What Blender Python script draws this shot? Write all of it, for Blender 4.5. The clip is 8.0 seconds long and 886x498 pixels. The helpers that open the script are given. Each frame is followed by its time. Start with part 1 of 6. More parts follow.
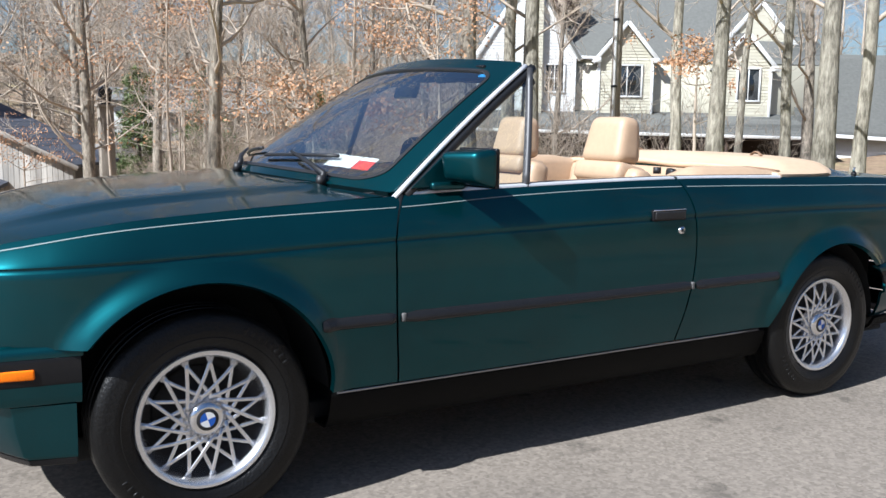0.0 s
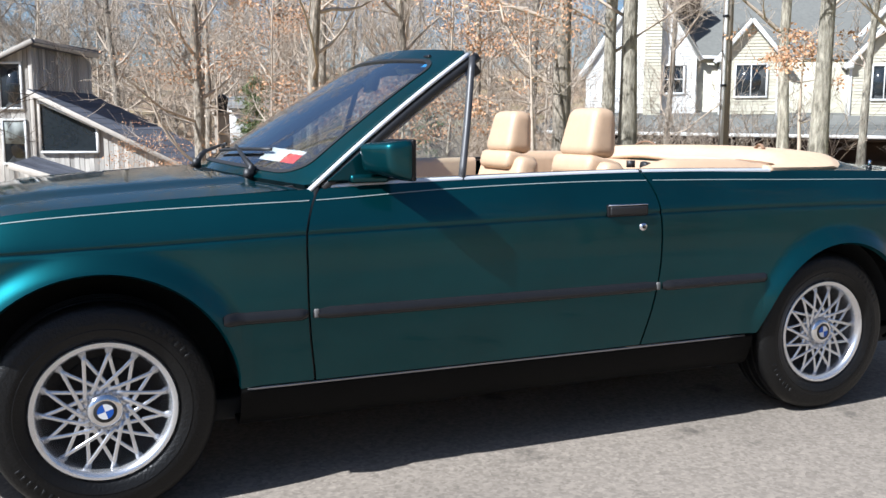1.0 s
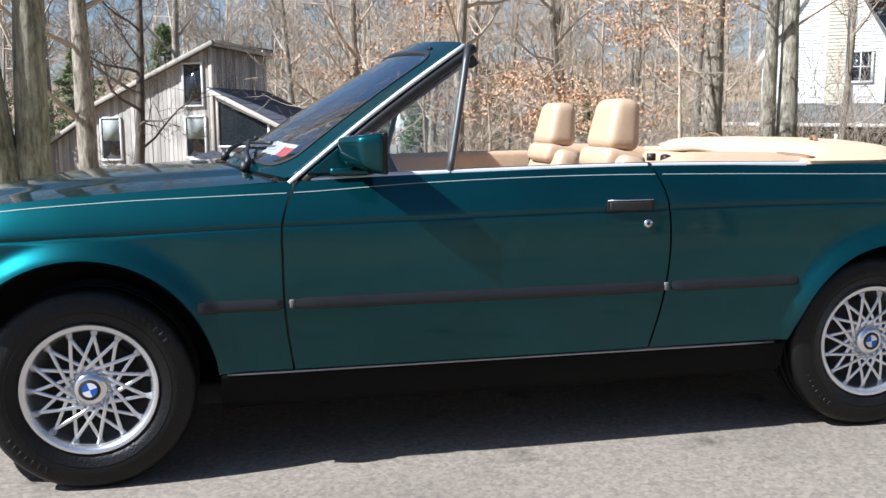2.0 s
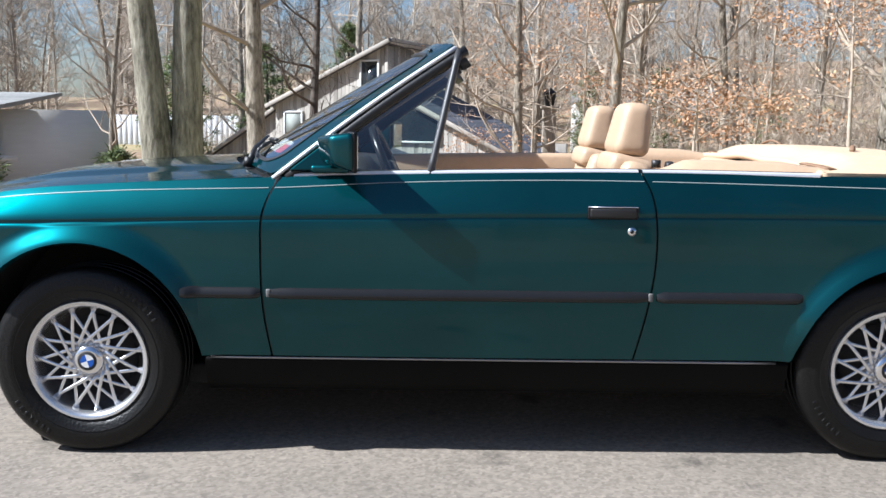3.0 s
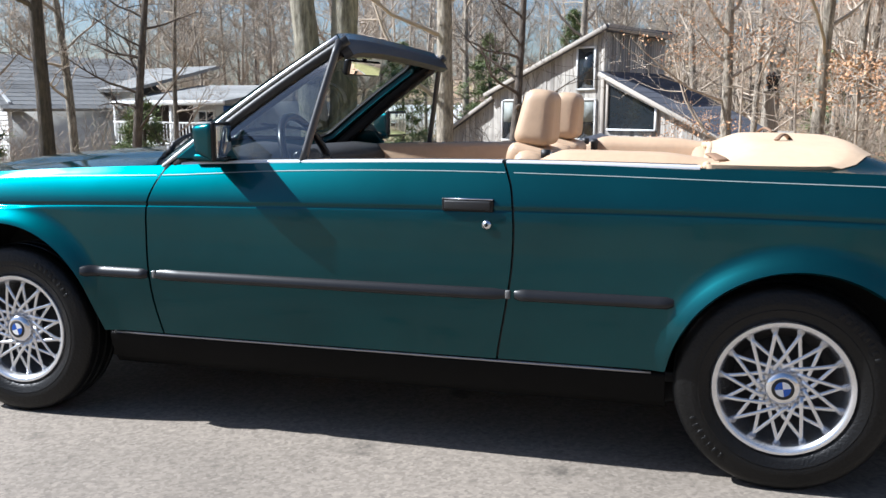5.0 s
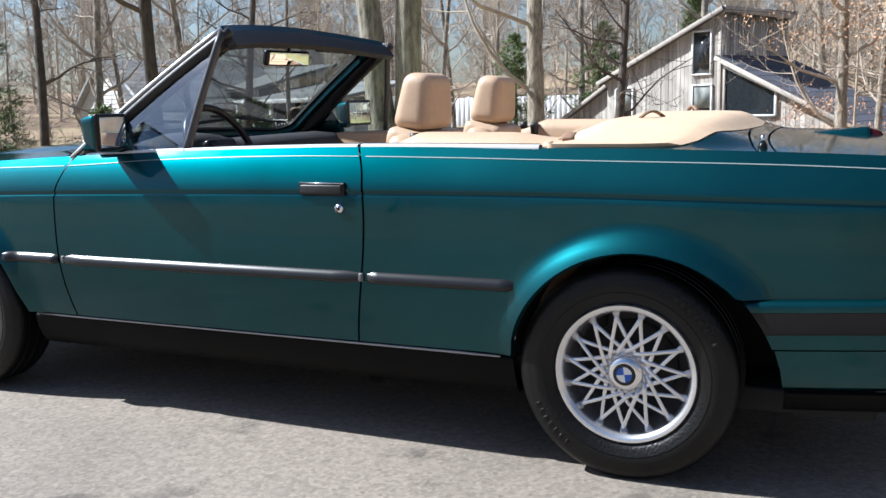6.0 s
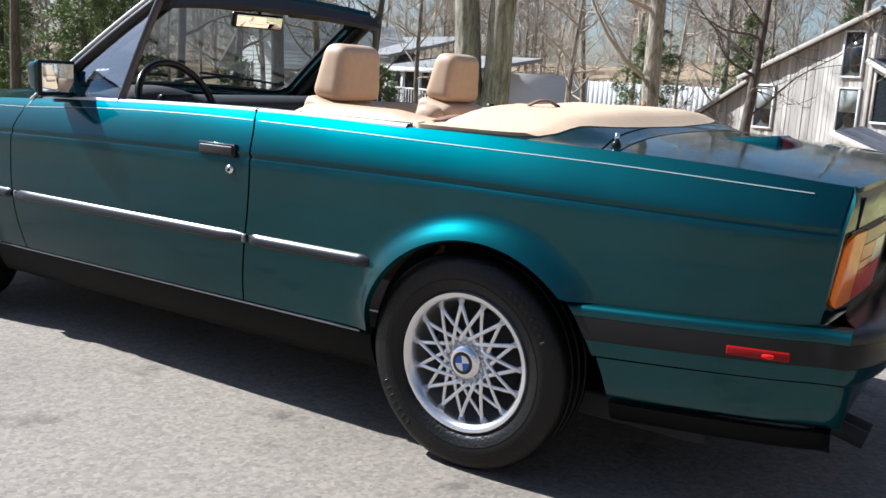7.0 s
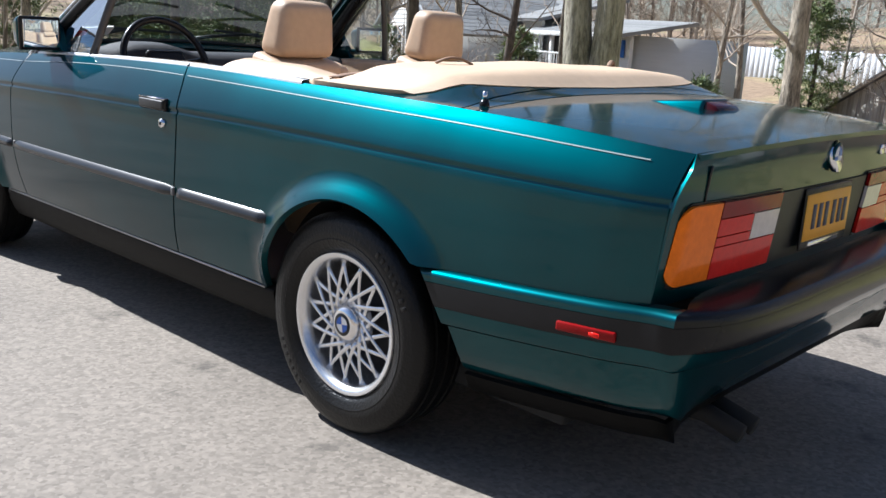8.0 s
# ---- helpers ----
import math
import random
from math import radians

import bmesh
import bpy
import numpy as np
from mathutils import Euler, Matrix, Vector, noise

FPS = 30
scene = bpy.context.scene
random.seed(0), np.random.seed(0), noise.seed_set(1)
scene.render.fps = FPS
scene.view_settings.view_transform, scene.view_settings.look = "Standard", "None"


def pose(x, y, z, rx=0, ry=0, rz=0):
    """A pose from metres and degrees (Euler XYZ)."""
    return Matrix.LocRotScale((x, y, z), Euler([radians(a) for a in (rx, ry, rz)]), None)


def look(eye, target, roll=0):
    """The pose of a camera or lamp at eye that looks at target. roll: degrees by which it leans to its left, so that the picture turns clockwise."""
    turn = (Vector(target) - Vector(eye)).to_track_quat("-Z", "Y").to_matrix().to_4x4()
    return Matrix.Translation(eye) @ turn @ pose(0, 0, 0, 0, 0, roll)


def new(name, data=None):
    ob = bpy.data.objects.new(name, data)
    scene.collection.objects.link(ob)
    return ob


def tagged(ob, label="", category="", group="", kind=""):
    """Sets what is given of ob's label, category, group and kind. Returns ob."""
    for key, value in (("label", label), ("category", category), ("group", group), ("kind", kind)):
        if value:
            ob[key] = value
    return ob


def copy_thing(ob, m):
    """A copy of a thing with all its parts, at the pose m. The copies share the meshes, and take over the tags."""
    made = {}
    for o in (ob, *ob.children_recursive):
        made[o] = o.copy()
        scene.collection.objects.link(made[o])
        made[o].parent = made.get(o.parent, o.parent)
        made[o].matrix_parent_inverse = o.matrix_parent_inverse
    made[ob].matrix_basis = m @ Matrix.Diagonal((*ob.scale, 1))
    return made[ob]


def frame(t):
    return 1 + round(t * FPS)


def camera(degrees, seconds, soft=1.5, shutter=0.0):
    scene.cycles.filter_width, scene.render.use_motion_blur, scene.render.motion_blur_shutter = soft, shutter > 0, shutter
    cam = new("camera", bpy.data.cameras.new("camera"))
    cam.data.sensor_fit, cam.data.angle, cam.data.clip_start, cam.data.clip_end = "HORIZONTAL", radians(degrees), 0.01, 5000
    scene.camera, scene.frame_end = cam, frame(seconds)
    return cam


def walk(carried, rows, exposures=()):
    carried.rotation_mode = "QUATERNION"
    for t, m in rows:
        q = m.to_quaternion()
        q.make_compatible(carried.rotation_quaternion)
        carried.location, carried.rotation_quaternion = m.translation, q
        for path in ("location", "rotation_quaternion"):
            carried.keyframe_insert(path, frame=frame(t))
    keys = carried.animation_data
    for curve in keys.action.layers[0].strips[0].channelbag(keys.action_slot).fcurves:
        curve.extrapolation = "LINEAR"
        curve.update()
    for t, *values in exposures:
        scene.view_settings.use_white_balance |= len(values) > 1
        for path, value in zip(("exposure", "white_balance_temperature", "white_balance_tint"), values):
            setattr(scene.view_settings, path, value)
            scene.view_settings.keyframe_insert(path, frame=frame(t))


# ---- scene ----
cam = camera(52.0, 8.0)

PATH = [
    (0, (-0.666, -3.172, 1.117), (0.339, -1.464, 0.841), 0.7),
    (0.2, (-0.561, -3.199, 1.104), (0.403, -1.473, 0.8), -0.6),
    (0.3, (-0.5, -3.218, 1.097), (0.432, -1.476, 0.789), -0.3),
    (0.5, (-0.367, -3.276, 1.088), (0.489, -1.485, 0.841), 1.9),
    (0.7, (-0.251, -3.31, 1.09), (0.537, -1.494, 0.806), 3.0),
    (0.8, (-0.191, -3.316, 1.089), (0.582, -1.496, 0.79), 2.1),
    (1, (-0.066, -3.359, 1.076), (0.692, -1.528, 0.81), 0.0),
    (1.2, (0.057, -3.386, 1.071), (0.703, -1.511, 0.81), -0.1),
    (1.3, (0.116, -3.393, 1.065), (0.713, -1.504, 0.792), 0.9),
    (1.5, (0.223, -3.409, 1.057), (0.732, -1.507, 0.709), 1.8),
    (1.7, (0.331, -3.438, 1.06), (0.79, -1.516, 0.747), 0.1),
    (2.8, (1.002, -3.63, 1.096), (1.116, -1.649, 0.843), 1.0),
    (3, (1.131, -3.602, 1.082), (1.132, -1.622, 0.799), 0.7),
    (3.2, (1.242, -3.594, 1.07), (1.161, -1.62, 0.759), 4.2),
    (3.3, (1.304, -3.586, 1.084), (1.167, -1.614, 0.78), 3.6),
    (3.5, (1.4, -3.598, 1.073), (1.123, -1.627, 0.874), 0.9),
    (3.7, (1.525, -3.627, 1.073), (1.171, -1.669, 0.872), 0.3),
    (3.8, (1.601, -3.643, 1.079), (1.196, -1.7, 0.838), 1.1),
    (4, (1.77, -3.657, 1.091), (1.25, -1.752, 0.774), 2.1),
    (4.2, (1.854, -3.646, 1.082), (1.356, -1.729, 0.803), -0.4),
    (4.3, (1.901, -3.634, 1.076), (1.414, -1.711, 0.818), -1.5),
    (4.5, (2.014, -3.598, 1.092), (1.558, -1.668, 0.83), -2.6),
    (4.7, (2.158, -3.509, 1.114), (1.692, -1.576, 0.903), -1.1),
    (4.8, (2.211, -3.466, 1.121), (1.721, -1.541, 0.89), -0.8),
    (5, (2.301, -3.418, 1.093), (1.776, -1.514, 0.781), 0.1),
    (5.2, (2.498, -3.324, 1.081), (1.976, -1.417, 0.776), -0.8),
    (6.3, (3.273, -3.075, 1.053), (2.345, -1.348, 0.658), 0.5),
    (6.5, (3.409, -2.979, 1.054), (2.462, -1.292, 0.545), 2.2),
    (6.7, (3.565, -2.891, 1.054), (2.585, -1.2, 0.629), 1.9),
    (6.8, (3.637, -2.847, 1.068), (2.625, -1.17, 0.662), 1.5),
    (7, (3.773, -2.802, 1.066), (2.719, -1.144, 0.688), 3.1),
    (7.2, (3.94, -2.725, 1.087), (2.812, -1.142, 0.618), 3.1),
    (7.3, (4.001, -2.694, 1.103), (2.826, -1.155, 0.603), 1.9),
    (7.5, (4.112, -2.592, 1.091), (2.883, -1.079, 0.643), 1.3),
    (7.7, (4.191, -2.478, 1.094), (2.925, -0.986, 0.681), 1.4),
    (7.8, (4.223, -2.416, 1.092), (2.931, -0.944, 0.685), 2.0),
    (8, (4.313, -2.302, 1.082), (2.999, -0.87, 0.612), 3.4),
]
walk(cam, [(t, look(eye, target, roll)) for t, eye, target, roll in PATH],
     exposures=[(0.0, 0.98, 5550, 10), (1.2, 1.18, 5550, 10), (8.0, 1.22, 5550, 10)])

# ---- light ----
SUN_TO = Vector((-1.0, -0.20, 0.97)).normalized()
sun = new("sun", bpy.data.lights.new("sun", "SUN"))
sun.data.energy, sun.data.angle, sun.data.color = 5.0, radians(0.6), (1.0, 0.95, 0.86)
sun.matrix_world = look((0, 0, 30), Vector((0, 0, 30)) - SUN_TO)
world = bpy.data.worlds.new("world")
scene.world = world
world.use_nodes = True
wn = world.node_tree
sky = wn.nodes.new("ShaderNodeTexSky")
sky.sky_type, sky.sun_disc = "NISHITA", False
sky.sun_elevation = math.asin(SUN_TO.z)
sky.sun_rotation = math.atan2(SUN_TO.x, SUN_TO.y)
sky.air_density, sky.dust_density, sky.ozone_density = 1.0, 1.2, 1.5
wn.links.new(sky.outputs[0], wn.nodes["Background"].inputs[0])
wn.nodes["Background"].inputs[1].default_value = 0.050


# ---- materials ----
def material(name, color, rough=0.6, metal=0.0, vary=0.0, scale=8.0, bump=0.0, bscale=60.0, coat=0.0,
             dark=None, stretch=(1, 1, 1), spec=0.5, sheen=0.0):
    """A principled material whose colour drifts at two scales, with a fine relief."""
    m = bpy.data.materials.new(name)
    m.use_nodes = True
    nt = m.node_tree
    b = nt.nodes["Principled BSDF"]
    b.inputs["Roughness"].default_value = rough
    b.inputs["Metallic"].default_value = metal
    b.inputs["Specular IOR Level"].default_value = spec
    b.inputs["Coat Weight"].default_value = coat
    b.inputs["Coat Roughness"].default_value = 0.04
    b.inputs["Base Color"].default_value = (*color, 1)
    if vary or bump:
        co = nt.nodes.new("ShaderNodeTexCoord")
        mp = nt.nodes.new("ShaderNodeMapping")
        mp.inputs["Scale"].default_value = stretch
        nt.links.new(co.outputs["Object"], mp.inputs[0])
    if vary:
        n1, n2 = nt.nodes.new("ShaderNodeTexNoise"), nt.nodes.new("ShaderNodeTexNoise")
        n1.inputs["Scale"].default_value, n2.inputs["Scale"].default_value = scale, scale * 9
        n1.inputs["Detail"].default_value, n2.inputs["Detail"].default_value = 5, 4
        add = nt.nodes.new("ShaderNodeMix")
        add.inputs[0].default_value = 0.45
        ramp = nt.nodes.new("ShaderNodeValToRGB")
        low = dark or tuple(c * (1 - vary) for c in color)
        high = tuple(min(1, c * (1 + vary * 0.6)) for c in color)
        ramp.color_ramp.elements[0].color, ramp.color_ramp.elements[1].color = (*low, 1), (*high, 1)
        ramp.color_ramp.elements[0].position, ramp.color_ramp.elements[1].position = 0.3, 0.7
        for n, k in ((n1, 2), (n2, 3)):
            nt.links.new(mp.outputs[0], n.inputs["Vector"])
            nt.links.new(n.outputs["Fac"], add.inputs[k])
        nt.links.new(add.outputs[0], ramp.inputs[0])
        nt.links.new(ramp.outputs[0], b.inputs["Base Color"])
    if bump:
        n3, bp = nt.nodes.new("ShaderNodeTexNoise"), nt.nodes.new("ShaderNodeBump")
        n3.inputs["Scale"].default_value, n3.inputs["Detail"].default_value = bscale, 6
        bp.inputs["Strength"].default_value, bp.inputs["Distance"].default_value = bump, 0.01
        nt.links.new(mp.outputs[0], n3.inputs["Vector"])
        nt.links.new(n3.outputs["Fac"], bp.inputs["Height"])
        nt.links.new(bp.outputs[0], b.inputs["Normal"])
    return m


def glass(name, color=(1, 1, 1), rough=0.0, tint=0.9):
    """Thin clear glass: mostly see-through, with a mirror gloss by Fresnel."""
    m = bpy.data.materials.new(name)
    m.use_nodes = True
    nt = m.node_tree
    nt.nodes.remove(nt.nodes["Principled BSDF"])
    out = nt.nodes["Material Output"]
    tr, gl = nt.nodes.new("ShaderNodeBsdfTransparent"), nt.nodes.new("ShaderNodeBsdfGlossy")
    mix, lw = nt.nodes.new("ShaderNodeMixShader"), nt.nodes.new("ShaderNodeLayerWeight")
    lw.inputs[0].default_value = 0.5
    pw, fr = nt.nodes.new("ShaderNodeMath"), nt.nodes.new("ShaderNodeMapRange")
    pw.operation = "POWER"
    pw.inputs[1].default_value = 1.15
    fr.inputs[3].default_value, fr.inputs[4].default_value = 0.09, 0.95
    nt.links.new(lw.outputs["Facing"], pw.inputs[0])
    nt.links.new(pw.outputs[0], fr.inputs[0])
    tr.inputs[0].default_value = (color[0] * tint, color[1] * tint, color[2] * tint, 1)
    gl.inputs["Roughness"].default_value = rough
    nt.links.new(fr.outputs[0], mix.inputs[0])
    nt.links.new(tr.outputs[0], mix.inputs[1])
    nt.links.new(gl.outputs[0], mix.inputs[2])
    nt.links.new(mix.outputs[0], out.inputs[0])
    return m


def paint_material():
    """Teal metallic lacquer: flakes under a clear coat, with a little dust."""
    m = material("teal_paint", (0.0055, 0.055, 0.065), 0.40, 0.85, coat=1.0, spec=0.0)
    nt = m.node_tree
    b = nt.nodes["Principled BSDF"]
    b.inputs["Coat IOR"].default_value = 1.34
    b.inputs["Specular Tint"].default_value = (0.02, 0.26, 0.30, 1)
    co, fl, dust = nt.nodes.new("ShaderNodeTexCoord"), nt.nodes.new("ShaderNodeTexVoronoi"), nt.nodes.new("ShaderNodeTexNoise")
    fl.inputs["Scale"].default_value = 900
    dust.inputs["Scale"].default_value, dust.inputs["Detail"].default_value = 3.0, 8
    bp = nt.nodes.new("ShaderNodeBump")
    bp.inputs["Strength"].default_value, bp.inputs["Distance"].default_value = 0.02, 0.0005
    rr = nt.nodes.new("ShaderNodeMapRange")
    rr.inputs[1].default_value, rr.inputs[2].default_value = 0.35, 0.7
    rr.inputs[3].default_value, rr.inputs[4].default_value = 0.04, 0.11
    nt.links.new(co.outputs["Object"], fl.inputs["Vector"])
    nt.links.new(co.outputs["Object"], dust.inputs["Vector"])
    nt.links.new(fl.outputs["Color"], bp.inputs["Height"])
    nt.links.new(bp.outputs[0], b.inputs["Normal"])
    nt.links.new(dust.outputs["Fac"], rr.inputs[0])
    nt.links.new(rr.outputs[0], b.inputs["Coat Roughness"])
    tone, mix = nt.nodes.new("ShaderNodeMapRange"), nt.nodes.new("ShaderNodeHueSaturation")
    tone.inputs[1].default_value, tone.inputs[2].default_value = 0.3, 0.7
    tone.inputs[3].default_value, tone.inputs[4].default_value = 0.86, 1.12
    mix.inputs["Color"].default_value = b.inputs["Base Color"].default_value[:]
    nt.links.new(dust.outputs["Fac"], tone.inputs[0])
    nt.links.new(tone.outputs[0], mix.inputs["Value"])
    nt.links.new(mix.outputs[0], b.inputs["Base Color"])
    wave, peel = nt.nodes.new("ShaderNodeTexNoise"), nt.nodes.new("ShaderNodeBump")
    wave.inputs["Scale"].default_value, wave.inputs["Detail"].default_value = 5.0, 3
    peel.inputs["Strength"].default_value, peel.inputs["Distance"].default_value = 0.25, 0.0016
    nt.links.new(co.outputs["Object"], wave.inputs["Vector"])
    nt.links.new(wave.outputs["Fac"], peel.inputs["Height"])
    nt.links.new(peel.outputs[0], b.inputs["Coat Normal"])
    return m


PAINT = paint_material()
TAN = material("tan_leather", (0.47, 0.328, 0.212), 0.5, vary=0.10, scale=5, bump=0.12, bscale=240)
CANVAS = material("tan_vinyl_cover", (0.55, 0.40, 0.264), 0.6, vary=0.10, scale=4, bump=0.10, bscale=180)
SEAM = material("dark_tan_seam", (0.22, 0.13, 0.075), 0.7, vary=0.15, scale=20)
BLACK = material("black_rubber_trim", (0.011, 0.011, 0.012), 0.5, vary=0.2, scale=12, bump=0.1, bscale=200)
SATIN = material("satin_dark_trim", (0.010, 0.010, 0.011), 0.26, vary=0.2, scale=8, spec=0.24)
SILL = material("dark_sill_coating", (0.004, 0.0038, 0.0036), 0.5, vary=0.3, scale=6, bump=0.2, bscale=300, spec=0.08)
TYRE = material("worn_tyre_rubber", (0.005, 0.0048, 0.0047), 0.40, spec=0.26, vary=0.35, scale=9, bump=0.25, bscale=120)
ALLOY = material("machined_alloy", (0.74, 0.74, 0.75), 0.27, 0.88, vary=0.10, scale=30)
CHROME = material("chrome", (0.78, 0.78, 0.79), 0.12, 1.0, vary=0.05, scale=10)
ALU = material("brushed_aluminium_trim", (0.74, 0.74, 0.75), 0.38, 0.45, vary=0.08, scale=20)
IRON = material("dark_brake_iron", (0.035, 0.033, 0.032), 0.6, 0.5, vary=0.4, scale=14)
UNDER = material("underbody_black", (0.010, 0.010, 0.010), 0.85, vary=0.3, scale=6)
DASH = material("black_dashboard_vinyl", (0.020, 0.020, 0.022), 0.6, vary=0.15, scale=8, bump=0.15, bscale=260)
GLASS = glass("window_glass", (0.93, 1.0, 0.97), tint=0.90)
MIRROR = material("mirror_silver", (0.85, 0.87, 0.88), 0.02, 1.0)
GREYPOST = material("grey_satin_post", (0.045, 0.045, 0.048), 0.42, 0.1, vary=0.15, scale=20)
SMOKE = material("smoked_red_lens", (0.035, 0.004, 0.005), 0.12, vary=0.2, scale=40, spec=0.3)
MOULD = material("glossy_black_moulding", (0.012, 0.012, 0.013), 0.27, vary=0.15, scale=12, spec=0.36)
AMBER = material("amber_lens", (0.98, 0.20, 0.004), 0.10, vary=0.18, scale=60, spec=0.16)
RED = material("red_lens", (0.66, 0.016, 0.010), 0.10, vary=0.18, scale=60, spec=0.16)
DARKRED = material("dark_red_lens", (0.22, 0.006, 0.006), 0.10, vary=0.18, scale=60, spec=0.16)
CLEARLENS = material("clear_lens", (0.62, 0.56, 0.52), 0.16, vary=0.15, scale=60, spec=0.35, coat=0.15)
WHITE = material("white_paper", (0.78, 0.78, 0.76), 0.7, vary=0.04, scale=10)
REDPAPER = material("red_paper", (0.68, 0.06, 0.045), 0.7, vary=0.05, scale=10)
BLUE = material("blue_enamel", (0.02, 0.10, 0.45), 0.25, vary=0.05, scale=30)
SKYBLUE = material("light_blue_sticker", (0.05, 0.33, 0.75), 0.5, vary=0.05, scale=30)
PLATE = material("orange_yellow_plate", (0.80, 0.38, 0.02), 0.4, vary=0.06, scale=12)
PLATEINK = material("dark_blue_ink", (0.02, 0.025, 0.07), 0.5, vary=0.1, scale=20)
SILLEDGE = material("satin_metal_sill_edge", (0.30, 0.30, 0.31), 0.30, 0.85, vary=0.15, scale=12)
STRIPE = material("pale_pinstripe", (0.22, 0.27, 0.27), 0.4, vary=0.08, scale=10)


# ---- mesh helpers ----
def spline(xs, ys):
    """A smooth curve through points."""
    xs, ys = np.array(xs, float), np.array(ys, float)
    d = np.gradient(ys, xs)

    def f(x):
        x = min(max(x, xs[0]), xs[-1])
        i = min(max(int(np.searchsorted(xs, x)) - 1, 0), len(xs) - 2)
        h = xs[i + 1] - xs[i]
        t = (x - xs[i]) / h
        return float((2 * t**3 - 3 * t**2 + 1) * ys[i] + (t**3 - 2 * t**2 + t) * h * d[i]
                     + (3 * t**2 - 2 * t**3) * ys[i + 1] + (t**3 - t**2) * h * d[i + 1])
    return f


def smooth(a, b, x):
    t = min(max((x - a) / (b - a), 0.0), 1.0)
    return t * t * (3 - 2 * t)


def mesh(name, verts, faces, soft=True):
    me = bpy.data.meshes.new(name)
    me.from_pydata([tuple(v) for v in verts], [], faces)
    me.validate()
    if soft:
        me.shade_smooth()
    return me


def part(name, me, mat, parent, label="", solid=0.0, sharp=None, bevel=0.0):
    """One mesh object under a thing or a part. me: a mesh or a bmesh. solid: thickness inwards."""
    if isinstance(me, bmesh.types.BMesh):
        bm, me = me, bpy.data.meshes.new(name)
        bm.to_mesh(me)
        bm.free()
        me.shade_smooth()
    if mat and not me.materials:
        me.materials.append(mat)
    ob = new(name, me)
    ob.parent = parent
    if label:
        ob["label"] = label
    if sharp:
        me.set_sharp_from_angle(angle=radians(sharp))
    if solid:
        s = ob.modifiers.new("thick", "SOLIDIFY")
        s.thickness, s.offset = solid, -1
        e = ob.modifiers.new("normals", "WEIGHTED_NORMAL")
        e.weight, e.keep_sharp = 60, True
        count = np.zeros(len(me.edges), int)
        loops = np.zeros(len(me.loops), int)
        me.loops.foreach_get("edge_index", loops)
        np.add.at(count, loops, 1)
        flags = np.zeros(len(me.edges), bool)
        me.edges.foreach_get("use_edge_sharp", flags)
        me.edges.foreach_set("use_edge_sharp", flags | (count == 1))
    if bevel:
        b = ob.modifiers.new("round", "BEVEL")
        b.width, b.segments, b.limit_method = bevel, 2, "ANGLE"
    return ob


def grid(P, us, vs, out, loop=False, name="panel"):
    """A sheet of quads over us x vs; its faces look along out (a way, or a function of a face's place)."""
    verts = [Vector(P(u, v)) for u in us for v in vs]
    n, m = len(us), len(vs)
    faces = [(i * m + j, ((i + 1) % n) * m + j, ((i + 1) % n) * m + j + 1, i * m + j + 1)
             for i in range(n if loop else n - 1) for j in range(m - 1)]
    total = 0
    for f in faces:
        a, b, c, d = (verts[k] for k in f)
        nor = (c - a).cross(d - b)
        mid = (a + b + c + d) / 4
        total += nor.dot(Vector(out(mid)) if callable(out) else Vector(out))
    if total < 0:
        faces = [f[::-1] for f in faces]
    return mesh(name, verts, faces)


def lin(a, b, n):
    return [a + (b - a) * i / (n - 1) for i in range(n)]


def tube(points, r, seg=10, closed=False, flat=1.0, name="tube"):
    """A round bar along points; r: one radius or one a point. flat squashes it across its side."""
    pts = [Vector(p) for p in points]
    n = len(pts)
    rs = r if isinstance(r, (list, tuple)) else [r] * n
    verts, faces, side = [], [], None
    for i, p in enumerate(pts):
        t = ((pts[(i + 1) % n] if closed or i < n - 1 else p) - (pts[i - 1] if closed or i else p)).normalized()
        if side is None:
            ref = Vector((0, 0, 1)) if abs(t.z) < 0.9 else Vector((1, 0, 0))
            side = t.cross(ref).normalized()
        side = (side - t * side.dot(t)).normalized()
        up = t.cross(side)
        for k in range(seg):
            a = 2 * math.pi * k / seg
            verts.append(p + side * math.cos(a) * rs[i] + up * math.sin(a) * rs[i] * flat)
    for i in range(n if closed else n - 1):
        for k in range(seg):
            j, l = (i + 1) % n, (k + 1) % seg
            faces.append((i * seg + k, i * seg + l, j * seg + l, j * seg + k))
    if not closed:
        faces += [tuple(range(seg))[::-1], tuple((n - 1) * seg + k for k in range(seg))]
    return mesh(name, verts, faces)


def lathe(profile, n, name="lathe", closed=True):
    """A profile of (radius, y) turned about the y axis."""
    m = len(profile)
    verts = [(r * math.cos(2 * math.pi * i / n), y, r * math.sin(2 * math.pi * i / n)) for i in range(n) for r, y in profile]
    faces = [(i * m + j, i * m + j + 1, ((i + 1) % n) * m + j + 1, ((i + 1) % n) * m + j)
             for i in range(n) for j in range(m - 1)]
    return mesh(name, verts, faces)


